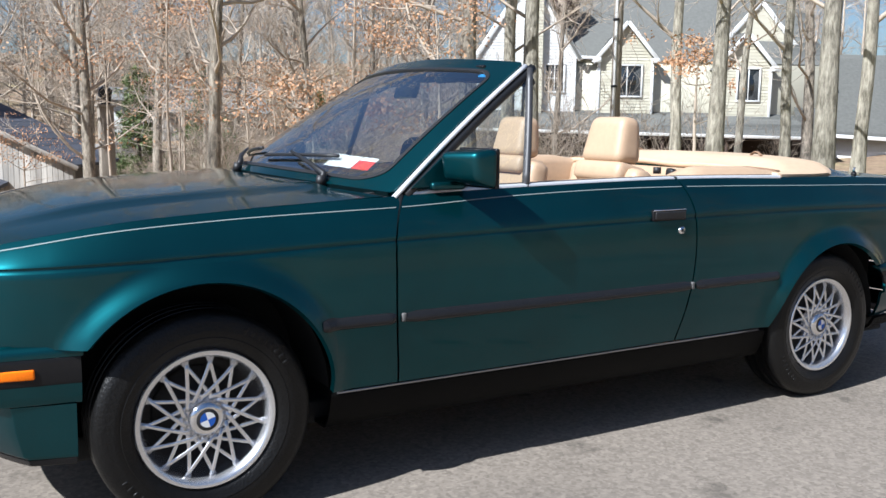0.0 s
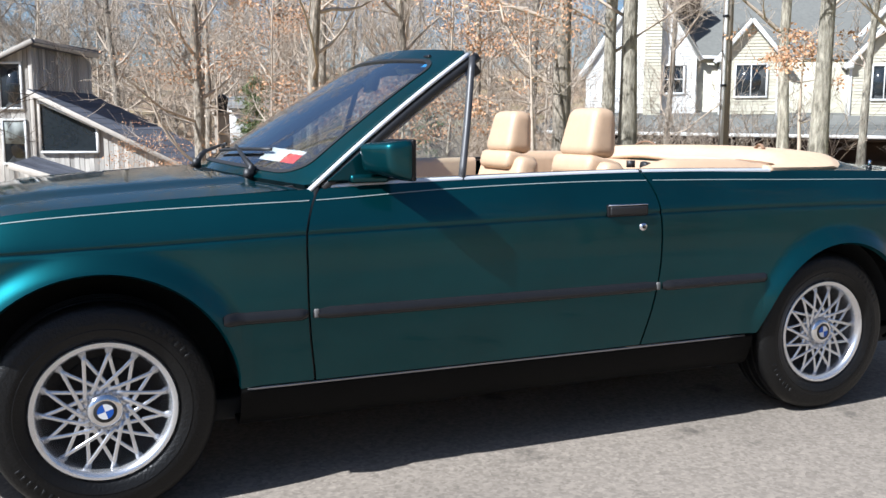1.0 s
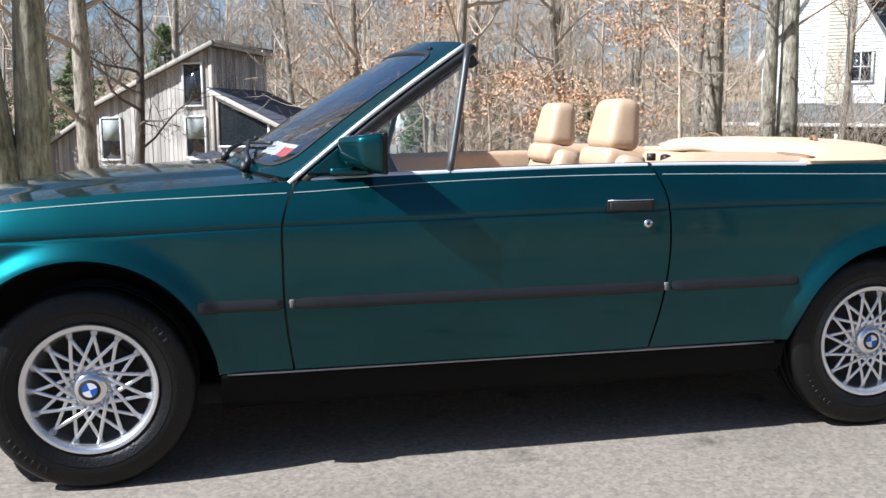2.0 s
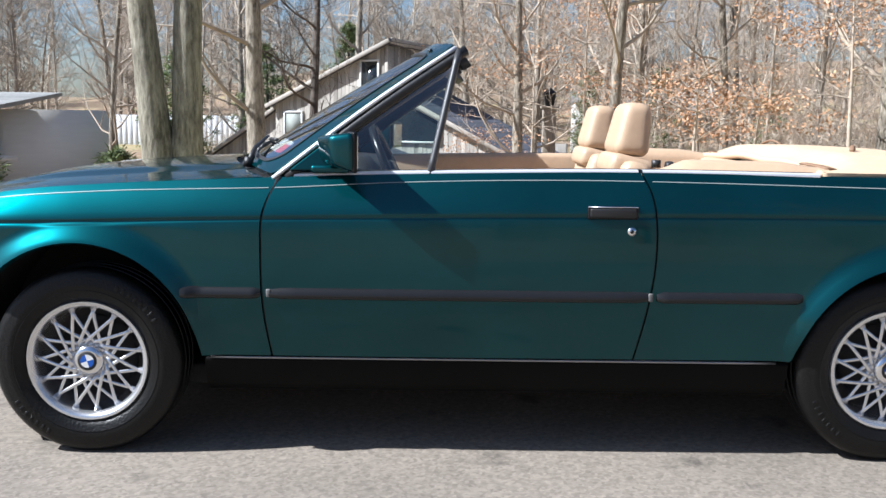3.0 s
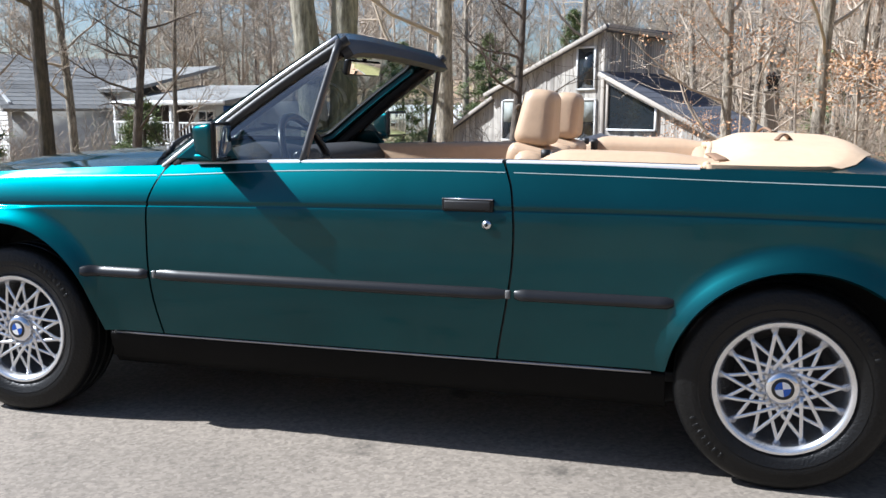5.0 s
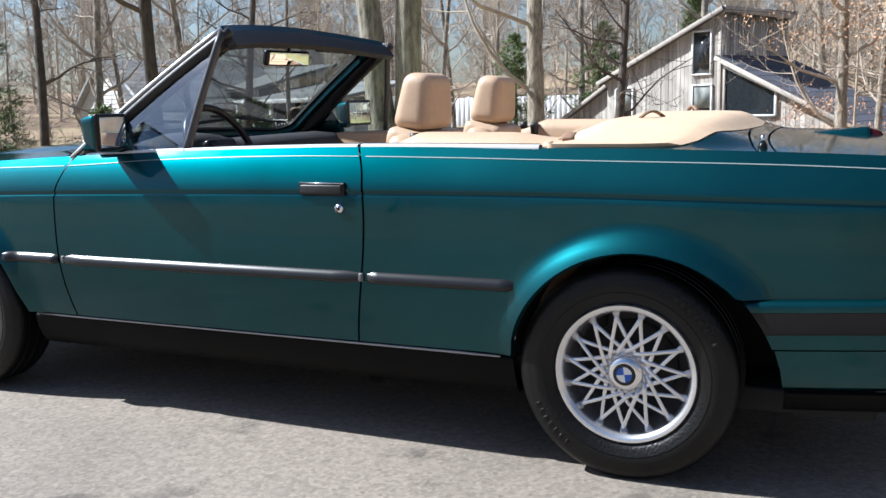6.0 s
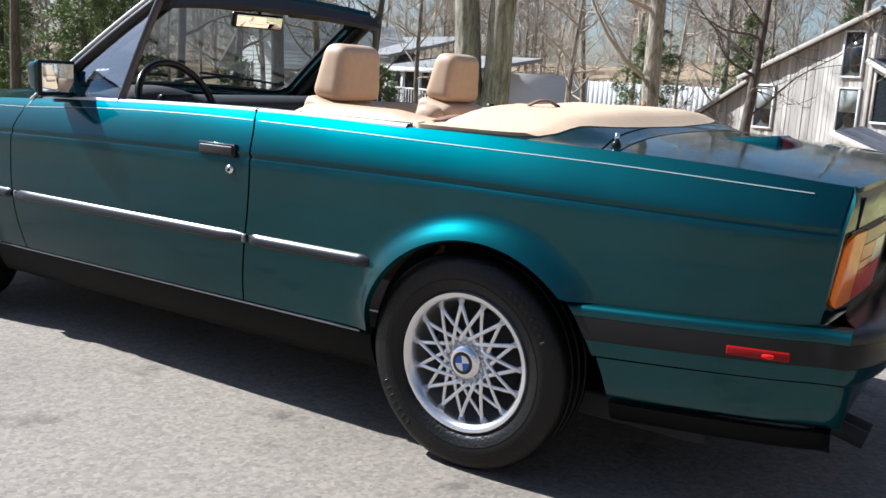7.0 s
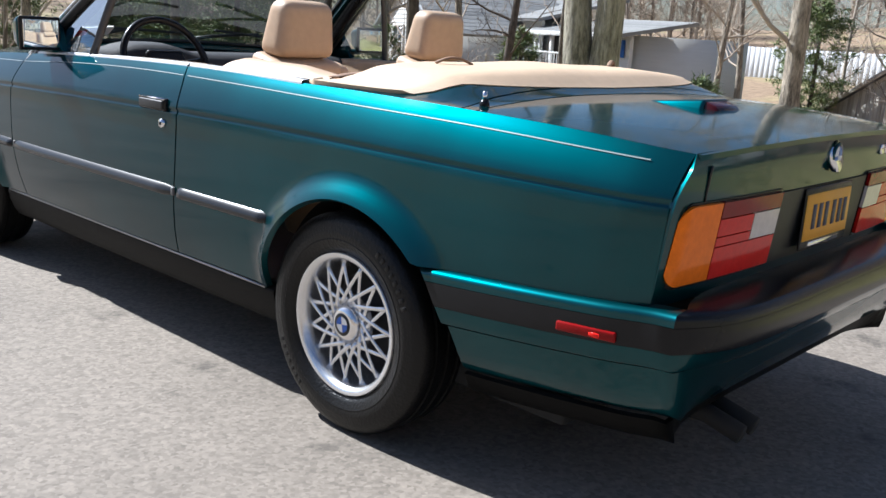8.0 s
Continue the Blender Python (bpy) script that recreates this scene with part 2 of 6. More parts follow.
def block(lo, hi, r=0.0, seg=2, turn=None, shape=None):
    """A bmesh box from corner to corner, its edges rounded by r; shape moves its corners before that."""
    bm = bmesh.new()
    bmesh.ops.create_cube(bm, size=1)
    mid, size = [(a + b) / 2 for a, b in zip(lo, hi)], [b - a for a, b in zip(lo, hi)]
    for v in bm.verts:
        c = v.co * 2
        v.co = Vector([v.co[i] * size[i] for i in range(3)])
        if shape:
            v.co = Vector(shape(c, v.co))
    if r:
        bmesh.ops.bevel(bm, geom=list(bm.edges), offset=r, segments=seg, profile=0.6, affect="EDGES")
    if turn:
        bmesh.ops.transform(bm, matrix=turn, verts=bm.verts)
    bmesh.ops.translate(bm, vec=mid, verts=bm.verts)
    return bm


def thing(name, label, category, at=(0, 0, 0), group="", kind=""):
    return tagged(new(name), label, category, group, kind) if at == (0, 0, 0) else placed(name, label, category, at, group, kind)


def placed(name, label, category, at, group="", kind=""):
    ob = tagged(new(name), label, category, group, kind)
    ob.location = at
    return ob


# ---- the car: x runs from its nose to its tail, front hub at x = 0, y = 0 on its middle ----
GREYCAP = material("scuffed_grey_plastic", (0.11, 0.107, 0.104), 0.6, vary=0.3, scale=60)
WB, RT = 2.57, 0.303                       # wheelbase, tyre radius
CREASE = spline([-0.6, -0.05, 0.3, 0.6, 1.2, 1.8, 2.4, 3.0, 3.5], [0.738, 0.752, 0.764, 0.772, 0.784, 0.791, 0.793, 0.785, 0.777])
TOP = spline([-0.60, -0.5, -0.36, -0.23, 0.06, 0.39, 0.6, 1.2, 1.76, 2.27, 2.6, 2.9, 3.2, 3.5],
             [0.768, 0.795, 0.822, 0.843, 0.868, 0.886, 0.897, 0.915, 0.923, 0.918, 0.914, 0.906, 0.893, 0.868])
LOWER = spline([0.18, 0.31, 0.42, 0.53, 0.62, 0.71, 0.80], [0.735, 0.790, 0.820, 0.8345, 0.8365, 0.834, 0.828])
UPPER = spline([0, 0.12, 0.35, 0.6, 0.8, 1.0], [0.828, 0.825, 0.813, 0.796, 0.780, 0.760])
TAPER = spline([-0.62, -0.55, -0.48, -0.38, -0.25, -0.1, 0.1, 2.4, 2.8, 3.1, 3.3, 3.4, 3.48], [0.20, 0.12, 0.075, 0.04, 0.018, 0.006, 0, 0, 0.006, 0.022, 0.043, 0.060, 0.090])
ARCH = {"front": (-0.005, 0.318, 0.374), "rear": (2.605, 0.288, 0.362)}
DOOR_F = spline([0.32, 0.352, 0.465, 0.66, 0.80, 0.84, 0.88, 0.93], [0.592, 0.588, 0.573, 0.566, 0.574, 0.588, 0.608, 0.64])
DOOR_R = spline([0.32, 0.356, 0.48, 0.64, 0.78, 0.86, 0.93], [1.742, 1.748, 1.772, 1.794, 1.793, 1.780, 1.750])


def flare(x, z, which):
    cx, cz, r = ARCH[which]
    d = math.hypot(x - cx, z - cz) - r
    return 0.040 * (1 - smooth(-0.010, 0.070, d)) * smooth(0.22, 0.45, z)


def half_width(x, z, arch=None):
    zc, zt = CREASE(x), TOP(x)
    if z <= zc:
        w = LOWER(z)
        if zc - 0.0085 < z:
            w -= 0.005
    else:
        w = UPPER((z - zc) / (zt - zc))
        if z < zc + 0.0015:
            w -= 0.005
    w -= TAPER(x) * (1.0 if z > 0.5 else 1.0)
    if arch:
        w += flare(x, z, arch)
    return w


def rows_of(lo, zc, zt):
    r = lin(lo, zc - 0.0115, 12) + [zc - 0.0078, zc + 0.001, zc + 0.0035]
    return r + [zc + (zt - zc) * t for t in (0.08, 0.16, 0.26, 0.38, 0.5, 0.62, 0.74, 0.84, 0.92, 1.0)]


def side_panel(name, xs, low, arch, side, warp=None):
    cols = [rows_of(low(x), CREASE(x), TOP(x)) for x in xs]

    def P(i, j):
        x, z = xs[i], cols[i][j]
        w = half_width(x, z, arch)
        if warp:
            x = warp(x, z)
        return (x, side * w, z)
    return grid(P, range(len(xs)), range(len(cols[0])), (0, side, 0), name=name)


def arch_low(which, before, after):
    cx, cz, r = ARCH[which]

    def low(x):
        base = before if x < cx else after
        d = r * r - (x - cx) ** 2
        return max(base, cz + math.sqrt(d)) if d > 0 else base
    return low


def arch_xs(which, a, b, lo_z):
    """Stations from a to b, close together where the arch runs steep."""
    cx, cz, r = ARCH[which]
    s = [cx + r * math.cos(t) for t in lin(math.pi, 0, 41)]
    xs = lin(a, cx - r - 0.002, 12) if a < cx - r - 0.01 else []
    xs += [x for x in s if x > a + 0.004]
    xs += lin(cx + r + 0.002, b, 10)[0:]
    return sorted(set([a] + xs))


def loft_ring(outer, inner, fn, name, n_mid=1):
    """A band of quads between two closed loops of (u, v), laid on fn(u, v)."""
    n = len(outer)
    verts, faces = [], []
    for k in range(n_mid + 1):
        t = k / n_mid
        verts += [fn(o[0] + (i[0] - o[0]) * t, o[1] + (i[1] - o[1]) * t) for o, i in zip(outer, inner)]
    for k in range(n_mid):
        faces += [(k * n + i, k * n + (i + 1) % n, (k + 1) * n + (i + 1) % n, (k + 1) * n + i) for i in range(n)]
    a, b, c, d = (Vector(verts[q]) for q in faces[0])
    if (c - a).cross(d - b).x > 0:
        faces = [f[::-1] for f in faces]
    return mesh(name, verts, faces)


def rounded(u0, u1, v0, v1, ru, rv, k=8, n=14):
    """A closed loop of (u, v) round a rectangle with rounded corners, n points a side and k a corner."""
    pts = []
    for (cu, cv, a0) in ((u1 - ru, v1 - rv, 0), (u0 + ru, v1 - rv, 90), (u0 + ru, v0 + rv, 180), (u1 - ru, v0 + rv, 270)):
        arc = [(cu + ru * math.cos(radians(a0 + 90 * i / k)), cv + rv * math.sin(radians(a0 + 90 * i / k))) for i in range(k + 1)]
        pts.append(arc)
    out = []
    for i in range(4):
        out += pts[i]
        a, b = pts[i][-1], pts[(i + 1) % 4][0]
        out += [(a[0] + (b[0] - a[0]) * t / n, a[1] + (b[1] - a[1]) * t / n) for t in range(1, n)]
    return out


def windscreen(u, v, lift=0.0):
    """The windscreen's surface; u from -1 to 1 across, v from 0 at the scuttle to 1 at the header."""
    q = abs(u)
    bx, bz, by = 0.600 - 0.20 * (1 - q**2.2), 0.905 + 0.030 * (1 - q**2), 0.755
    tx, tz, ty = 1.165 - 0.085 * (1 - q**2.2), 1.318 + 0.032 * (1 - q**2), 0.612
    x, z = bx + (tx - bx) * v, bz + (tz - bz) * v + 0.012 * math.sin(math.pi * v)
    y = (by + (ty - by) * v) * u
    return (x - lift * 0.62, y + lift * 0.1 * u, z + lift * 0.78)


def hood_z(x, y):
    q = min(abs(y) / 0.757, 1)
    return TOP(x) + 0.040 * (1 - q**2.6) + 0.010 * (1 - smooth(0.66, 0.76, q)) * smooth(-0.58, -0.2, x)


def build_wheel():
    """One wheel about its hub, its face towards -y: tyre, rim with crossed spokes, disc and cap."""
    wheel = new("wheel")
    wheel["label"] = "cross-spoke alloy wheel with a worn black tyre"
    r0 = 0.196
    tyre = lathe([(r0 - 0.004, -0.070), (r0 + 0.006, -0.086), (r0 + 0.020, -0.093), (r0 + 0.035, -0.099), (r0 + 0.037, -0.0975), (r0 + 0.052, -0.101),
                  (r0 + 0.056, -0.0995), (r0 + 0.075, -0.098), (r0 + 0.090, -0.092), (RT - 0.010, -0.086), (RT - 0.003, -0.078),
                  (RT, -0.060), (RT, -0.046), (RT - 0.007, -0.044), (RT - 0.007, -0.037), (RT, -0.035), (RT, -0.005), (RT - 0.007, -0.003),
                  (RT - 0.007, 0.005), (RT, 0.007), (RT, 0.035), (RT - 0.007, 0.037), (RT - 0.007, 0.044), (RT, 0.046), (RT, 0.06), (RT - 0.012, 0.086), (r0 + 0.05, 0.1), (r0, 0.088), (r0 - 0.004, 0.07)], 96, "tyre")
    t = part("tyre", tyre, TYRE, wheel, "worn black tyre with raised sidewall ribs", sharp=50)
    # raised lettering blocks that cannot be read: two short arcs of bars on the sidewall
    for base, count in ((1.15, 8), (4.2, 7)):
        for k in range(count):
            a = base - k * 0.085
            ca, sa = math.cos(a), math.sin(a)
            bm = block((-0.0055, -0.0010, -0.009), (0.0055, 0.0010, 0.009), 0.0008, 1)
            bmesh.ops.transform(bm, matrix=Matrix.Translation((ca * 0.262, -0.0990, sa * 0.262)) @ Matrix.Rotation(math.pi / 2 - a, 4, "Y"), verts=bm.verts)
            part("sidewall_bar", bm, TYRE, t)
    rim = part("rim", lathe([(0.150, 0.05), (0.160, 0.02), (0.166, -0.020), (0.168, -0.050), (0.171, -0.066), (0.174, -0.072), (0.178, -0.083),
                             (0.186, -0.0885), (0.193, -0.0885), (0.1965, -0.084), (0.197, -0.074), (0.190, -0.070)], 96, "rim"), ALLOY, wheel, "silver alloy rim with a bright lip", sharp=40)
    part("barrel", lathe([(0.0, 0.03), (0.10, 0.028), (0.14, 0.03), (0.168, 0.04), (0.17, -0.03)], 48, "barrel"), IRON, rim, "dark inner barrel")
    part("brake_disc", lathe([(0.0, -0.005), (0.06, -0.006), (0.065, 0.006), (0.128, 0.006), (0.130, 0.02)], 48, "disc"), IRON, wheel, "dull brake disc")
    spokes_n = 15
    for k in range(spokes_n):
        for way in (-1, 1):
            a1 = 2 * math.pi * (k + 0.5) / spokes_n + way * 0.030
            a0 = a1 - way * 0.80
            pts = []
            for s in lin(0, 1, 7):
                p0, p1 = Vector((0.056 * math.cos(a0), 0, 0.056 * math.sin(a0))), Vector((0.1715 * math.cos(a1), 0, 0.1715 * math.sin(a1)))
                p = p0.lerp(p1, s)
                p.y = -0.066 - 0.006 * math.sin(math.pi * s) + 0.006 * s + (0.0012 * way)
                pts.append(p)
            part("spoke", tube(pts, [0.0052, 0.0046, 0.0042, 0.004, 0.004, 0.0042, 0.0052], 8, flat=1.5, name="spoke"), ALLOY, rim)
    part("hub_plate", lathe([(0.0, -0.066), (0.060, -0.066), (0.068, -0.060), (0.072, -0.04)], 40, "hub"), ALLOY, rim, "round silver hub")
    cap = part("centre_cap", lathe([(0.0, -0.086), (0.032, -0.086), (0.036, -0.085), (0.045, -0.081), (0.049, -0.073), (0.049, -0.060)], 48, "cap"), CHROME, wheel, "silver centre cap", sharp=40)
    part("cap_ring", lathe([(0.0, -0.0865), (0.0305, -0.0865), (0.0315, -0.0855)], 40, "ring"), BLACK, cap, "black ring")
    for q in range(4):
        fan = [(0, -0.0875, 0)] + [(0.0215 * math.cos(a), -0.0875, 0.0215 * math.sin(a)) for a in lin(q * math.pi / 2 + 0.3, (q + 1) * math.pi / 2 + 0.3, 9)]
        part("quarter", mesh("quarter", fan, [tuple(range(10))]), (WHITE, BLUE)[q % 2], cap, ("white quarter", "blue quarter")[q % 2])
    for k in range(10):
        a = 2 * math.pi * k / 10
        part("rim_bolt", tube([(0.064 * math.cos(a), -0.067, 0.064 * math.sin(a)), (0.064 * math.cos(a), -0.072, 0.064 * math.sin(a))], 0.004, 6, name="bolt"), CHROME, rim)
    return wheel


def build_car():
    car = thing("convertible_car", "teal metallic two-door convertible with tan leather and folded roof", "car")

    # --- side panels, doors, sills, mouldings ---
    for s in (-1, 1):
        fx = arch_xs("front", -0.560, 0.575, 0.53)
        low_f = arch_low("front", 0.540, 0.328)
        warp_f = lambda x, z: x + (DOOR_F(z) - 0.004 - 0.575) * smooth(0.40, 0.575, x)
        fender = part("front_fender", side_panel("front_fender", fx, low_f, "front", s, warp_f), PAINT, car, solid=0.018)
        qx = [1.79 + (2.243 - 1.79) * t for t in lin(0, 0.999, 12)] + [x for x in arch_xs("rear", 2.243, 3.462, 0.53) if x > 2.2431]
        low_q = arch_low("rear", 0.328, 0.540)
        warp_q = lambda x, z: x + (DOOR_R(z) + 0.004 - 1.79) * (1 - smooth(1.79, 2.0, x)) + (-0.001 - 0.07 * max(0.0, 0.875 - z)) * smooth(3.15, 3.462, x)
        part("rear_quarter", side_panel("rear_quarter", qx, low_q, "rear", s, warp_q), PAINT, car, solid=0.018)
        zs_lo, zs_hi = 0.328, 0.92

        def door_pt(u, j):
            x0 = 0.575 + (1.79 - 0.575) * u
            z = rows_of(0.328, CREASE(x0), TOP(x0))[j]
            x = DOOR_F(z) + 0.003 + (DOOR_R(z) - 0.003 - DOOR_F(z) - 0.003) * u
            return (x, s * half_width(x0, z), z)
        door = part("door", grid(door_pt, lin(0, 1, 28), range(25), (0, s, 0), name="door"), PAINT, car, "teal door with a black moulding", solid=0.02)
        # dark rubber in the gaps before and behind the door
        for edge in (DOOR_F, DOOR_R):
            part("door_seal", tube([(edge(z), s * (half_width(1.2, z) - 0.026), z) for z in lin(0.335, 0.895, 14)], 0.012, 6), BLACK, car, "black door seal")
        # door handle and lock
        hb = part("door_handle", block((1.578, s * 0.830 - 0.014, 0.781), (1.736, s * 0.830 + 0.014, 0.821), 0.006, 2), SATIN, door, "black flap handle with bright rim")
        part("handle_flap", block((1.586, s * 0.843 - 0.006, 0.787), (1.728, s * 0.843 + 0.006, 0.814), 0.004, 2), BLACK, hb)
        part("handle_trim", tube([(1.580, s * 0.842, 0.819), (1.734, s * 0.842, 0.819)], 0.0028, 6), CHROME, hb, "thin chrome edge")
        lk = part("door_lock", tube([(1.716, s * 0.825, 0.744), (1.716, s * 0.848, 0.744)], 0.0135, 16), CHROME, door, "small round chrome lock")
        part("lock_core", tube([(1.716, s * 0.847, 0.744), (1.716, s * 0.8495, 0.744)], 0.006, 12), SATIN, lk)
        # black rub mouldings, one a panel, with bright end caps on the door
        for x0, x1, own, cap in ((0.318, 0.563, fender, False), (0.578, 1.788, door, True), (1.802, 2.262, car, False)):
            pts = []
            for i in range(24):
                x = x0 + (x1 - x0) * i / 23
                pts.append(x)

            def mp(x, j, s=s, x0=x0, x1=x1):
                prof = ((0.519, -0.004), (0.521, 0.010), (0.527, 0.0160), (0.536, 0.0165), (0.548, 0.0080), (0.557, -0.001), (0.558, -0.004))[j]
                e = min(1.0, (x - x0 + 0.004) / 0.02, (x1 - x + 0.004) / 0.02)
                z = 0.538 + (prof[0] - 0.538) * (0.6 + 0.4 * e)
                return (x, s * (half_width(x, 0.538, "front" if x < 0.5 else None) + prof[1] * e), z)
            m_ob = part("side_moulding", grid(mp, pts, range(7), (0, s, 0), name="moulding"), MOULD, own, "black rub moulding")
            if cap:
                for cx in (x0 + 0.012, x1 - 0.004):
                    part("moulding_cap", block((cx - 0.009, s * 0.845 - 0.006, 0.524), (cx + 0.007, s * 0.845 + 0.006, 0.551), 0.005, 2), GREYCAP, m_ob, "scuffed grey end cap")
        # pale pinstripe along the shoulder, one strip a panel
        for x0, x1 in ((-0.52, 0.585), (0.605, 1.76), (1.785, 3.39)):
            ps = spline([-0.55, -0.25, 0.06, 0.39, 0.6, 1.0, 1.5, 2.0, 2.4, 3.0, 3.45], [0.775, 0.823, 0.846, 0.858, 0.864, 0.885, 0.897, 0.893, 0.885, 0.872, 0.850])

            def pin(x, j, s=s, ps=ps):
                z = ps(x) + (j - 0.5) * 0.0024
                z = min(z, TOP(x) - 0.002)
                return (x, s * (half_width(x, z) + 0.0012), z + 0.0004)
            part("pinstripe", grid(pin, lin(x0, x1, 40), (0, 1), (0, s, 0.4), name="pinstripe"), STRIPE, car, "pale pinstripe")
        # sill: dark box under the door with a bright edge
        sill_prof = [(0.325, 0.779), (0.316, 0.792), (0.306, 0.795), (0.27, 0.786), (0.23, 0.770), (0.204, 0.752), (0.197, 0.735), (0.197, 0.60)]
        sill = part("sill", grid(lambda x, j: (x, s * sill_prof[j][1], sill_prof[j][0]), lin(0.372, 2.245, 30), range(8), (0, s, 0), name="sill"), SILL, car, "dark coated sill", solid=0.01)
        part("sill_edge", tube([(x, s * 0.7945, 0.3185) for x in lin(0.392, 2.205, 16)], 0.0045, 8), SILLEDGE, sill, "thin bright sill edge")
        # belt trim along the top of the door and the quarter
        for x0, x1, own in ((0.640, 1.745, door), (1.758, 2.318, car)):
            def belt(x, j, s=s):
                y, dz = ((0.764, -0.004), (0.765, 0.004), (0.759, 0.008), (0.738, 0.0085), (0.728, 0.005), (0.727, -0.006))[j]
                return (x, s * y, TOP(x) + dz)
            part("belt_trim", grid(belt, lin(x0, x1, 24), range(6), (0, s * 0.3, 1), name="belt"), ALU, own, "silver belt moulding")
        # inner door skin and rail
        def inner(x, j, s=s):
            y, z = ((0.727, 0.0), (0.700, 0.012), (0.672, 0.010), (0.662, -0.01), (0.668, -0.12), (0.690, -0.30), (0.690, -0.55))[j]
            return (x, s * y, TOP(x) + z - 0.003)
        part("inner_panel", grid(inner, lin(0.66, 1.76, 16), range(7), (0, -s, 0.5), name="inner"), TAN, door, "tan inner door panel")
        part("inner_sealing", tube([(x, s * 0.722, TOP(x) + 0.004) for x in lin(0.66, 2.31, 20)], 0.006, 8), BLACK, car, "black window seal")
        part("armrest", block((1.05, s * 0.62 - 0.04, 0.66), (1.55, s * 0.62 + 0.04, 0.72), 0.02, 3), TAN, door)
        def side_in(x, j, s=s):
            y, z = ((0.727, 0.004), (0.705, 0.034), (0.66, 0.044), (0.615, 0.034), (0.598, 0.0), (0.60, -0.12), (0.62, -0.35))[j]
            k = smooth(1.80, 1.93, x) * (1 - 0.35 * smooth(2.2, 2.36, x))
            return (x, s * (y if j else 0.727), TOP(x) - 0.004 + z * k if j < 5 else TOP(x) + z)
        part("rear_side_rail", grid(side_in, lin(1.80, 2.37, 22), range(7), (0, -s, 1), name="rail"), TAN, car, "padded tan side rail")

    # --- wheel housings, floor and tub ---
    for which in ("front", "rear"):
        cx, cz, r = ARCH[which]
        for s in (-1, 1):
            part("wheel_housing", grid(lambda a, y: (cx + (r + 0.012) * math.cos(a), s * y, cz + (r + 0.012) * math.sin(a)), lin(0.02, math.pi - 0.02, 28), (0.755, 0.70, 0.45),
                                       lambda p: (cx - p.x, 0, cz - p.z), name="housing"), UNDER, car, "black wheel housing")
            part("housing_wall", mesh("wall", [(cx + (r + 0.015) * math.cos(a), s * 0.45, max(0.2, cz + (r + 0.015) * math.sin(a))) for a in lin(-0.3, math.pi + 0.3, 24)], [tuple(range(24))]), UNDER, car)
    part("floor_pan", block((-0.40, -0.66, 0.19), (3.2, 0.66, 0.26), 0.01), UNDER, car, "black underside")
    part("engine_block", block((-0.50, -0.44, 0.22), (0.45, 0.44, 0.70), 0.03), UNDER, car)
    part("boot_tub", block((2.55, -0.44, 0.24), (3.40, 0.44, 0.80), 0.03), UNDER, car)
    part("bulkhead", block((0.42, -0.70, 0.24), (0.56, 0.70, 0.86), 0.02), UNDER, car)
    part("carpet", block((0.56, -0.69, 0.26), (2.5, 0.69, 0.30), 0.01), DASH, car, "dark carpet")
    part("rear_bulkhead", block((2.42, -0.70, 0.30), (2.50, 0.70, 0.88), 0.02), UNDER, car)

    # --- bonnet, scuttle, nose ---
    def hood(u, v):
        y = 0.756 * u
        x0 = -0.605 + 0.06 * abs(u) ** 2.5
        x1 = windscreen(u, 0)[0] - 0.052 + 0.012 * abs(u)
        x = x0 + (x1 - x0) * v
        y *= 1 - max(0.0, TAPER(x) - 0.0) / 0.78
        return (x, y, hood_z(x, 0.756 * u) - 0.012 * (1 - smooth(0, 0.04, v)))
    part("bonnet", grid(hood, lin(-1, 1, 41), lin(0, 1, 36), (0, 0, 1), name="bonnet"), PAINT, car, "teal bonnet", solid=0.015)
    part("scuttle", grid(lambda u, v: (windscreen(u, 0)[0] - 0.06 + 0.075 * v, 0.73 * u, windscreen(u, 0)[2] - 0.018 + 0.006 * v), lin(-1, 1, 24), (0, 0.5, 1), (0, 0, 1), name="scuttle"), BLACK, car, "black scuttle grille")
    front = part("front_panel", grid(lambda u, v: (-0.60 + 0.07 * abs(u) ** 2.5 + 0.02 * (1 - v), 0.66 * u, 0.50 + 0.265 * v), lin(-1, 1, 24), lin(0, 1, 6), (-1, 0, 0), name="front_panel"), SATIN, car, "black grille panel", solid=0.02)
    for y in (-0.52, -0.36, 0.36, 0.52):
        part("headlamp", tube([(-0.56, y, 0.665), (-0.612, y, 0.665), (-0.624, y, 0.665)], [0.072, 0.070, 0.05], 24), CLEARLENS, front, "round headlamp")

    def bumper(x_front, z_rows, name, mat, lab, x_side):
        """A front bumper wrapped round the nose; z_rows: height and how far it stands out."""
        def P(a, j):
            z, o = z_rows[j]
            if a < -1 or a > 1:
                sgn = 1 if a > 0 else -1
                t = abs(a) - 1
                return (x_front - o + 0.155 + (x_side - x_front + o - 0.155) * t, sgn * (0.770 + o * 0.35 + 0.030 * t), z)
            q = abs(a)
            return (x_front - o + 0.155 * q**3.2, a * (0.770 + o * 0.35), z)
        return part(name, grid(P, lin(-2, 2, 121), range(len(z_rows)), lambda p: (-1.0 if p.x < -0.5 else 0, p.y, 0), name=name), mat, car, lab, solid=0.012)
    fb = bumper(-0.665, ((0.452, 0.028), (0.460, 0.034), (0.485, 0.036), (0.508, 0.034), (0.52, 0.026)), "front_bumper", SATIN, "black bumper strip", -0.318)
    bumper(-0.665, ((0.398, -0.006), (0.403, 0.006), (0.425, 0.018), (0.4515, 0.028)), "bumper_lower", PAINT, "teal lower bumper edge", -0.318)
    bumper(-0.642, ((0.230, -0.056), (0.234, -0.044), (0.249, -0.040)), "front_lip", SATIN, "black lower lip", -0.334)
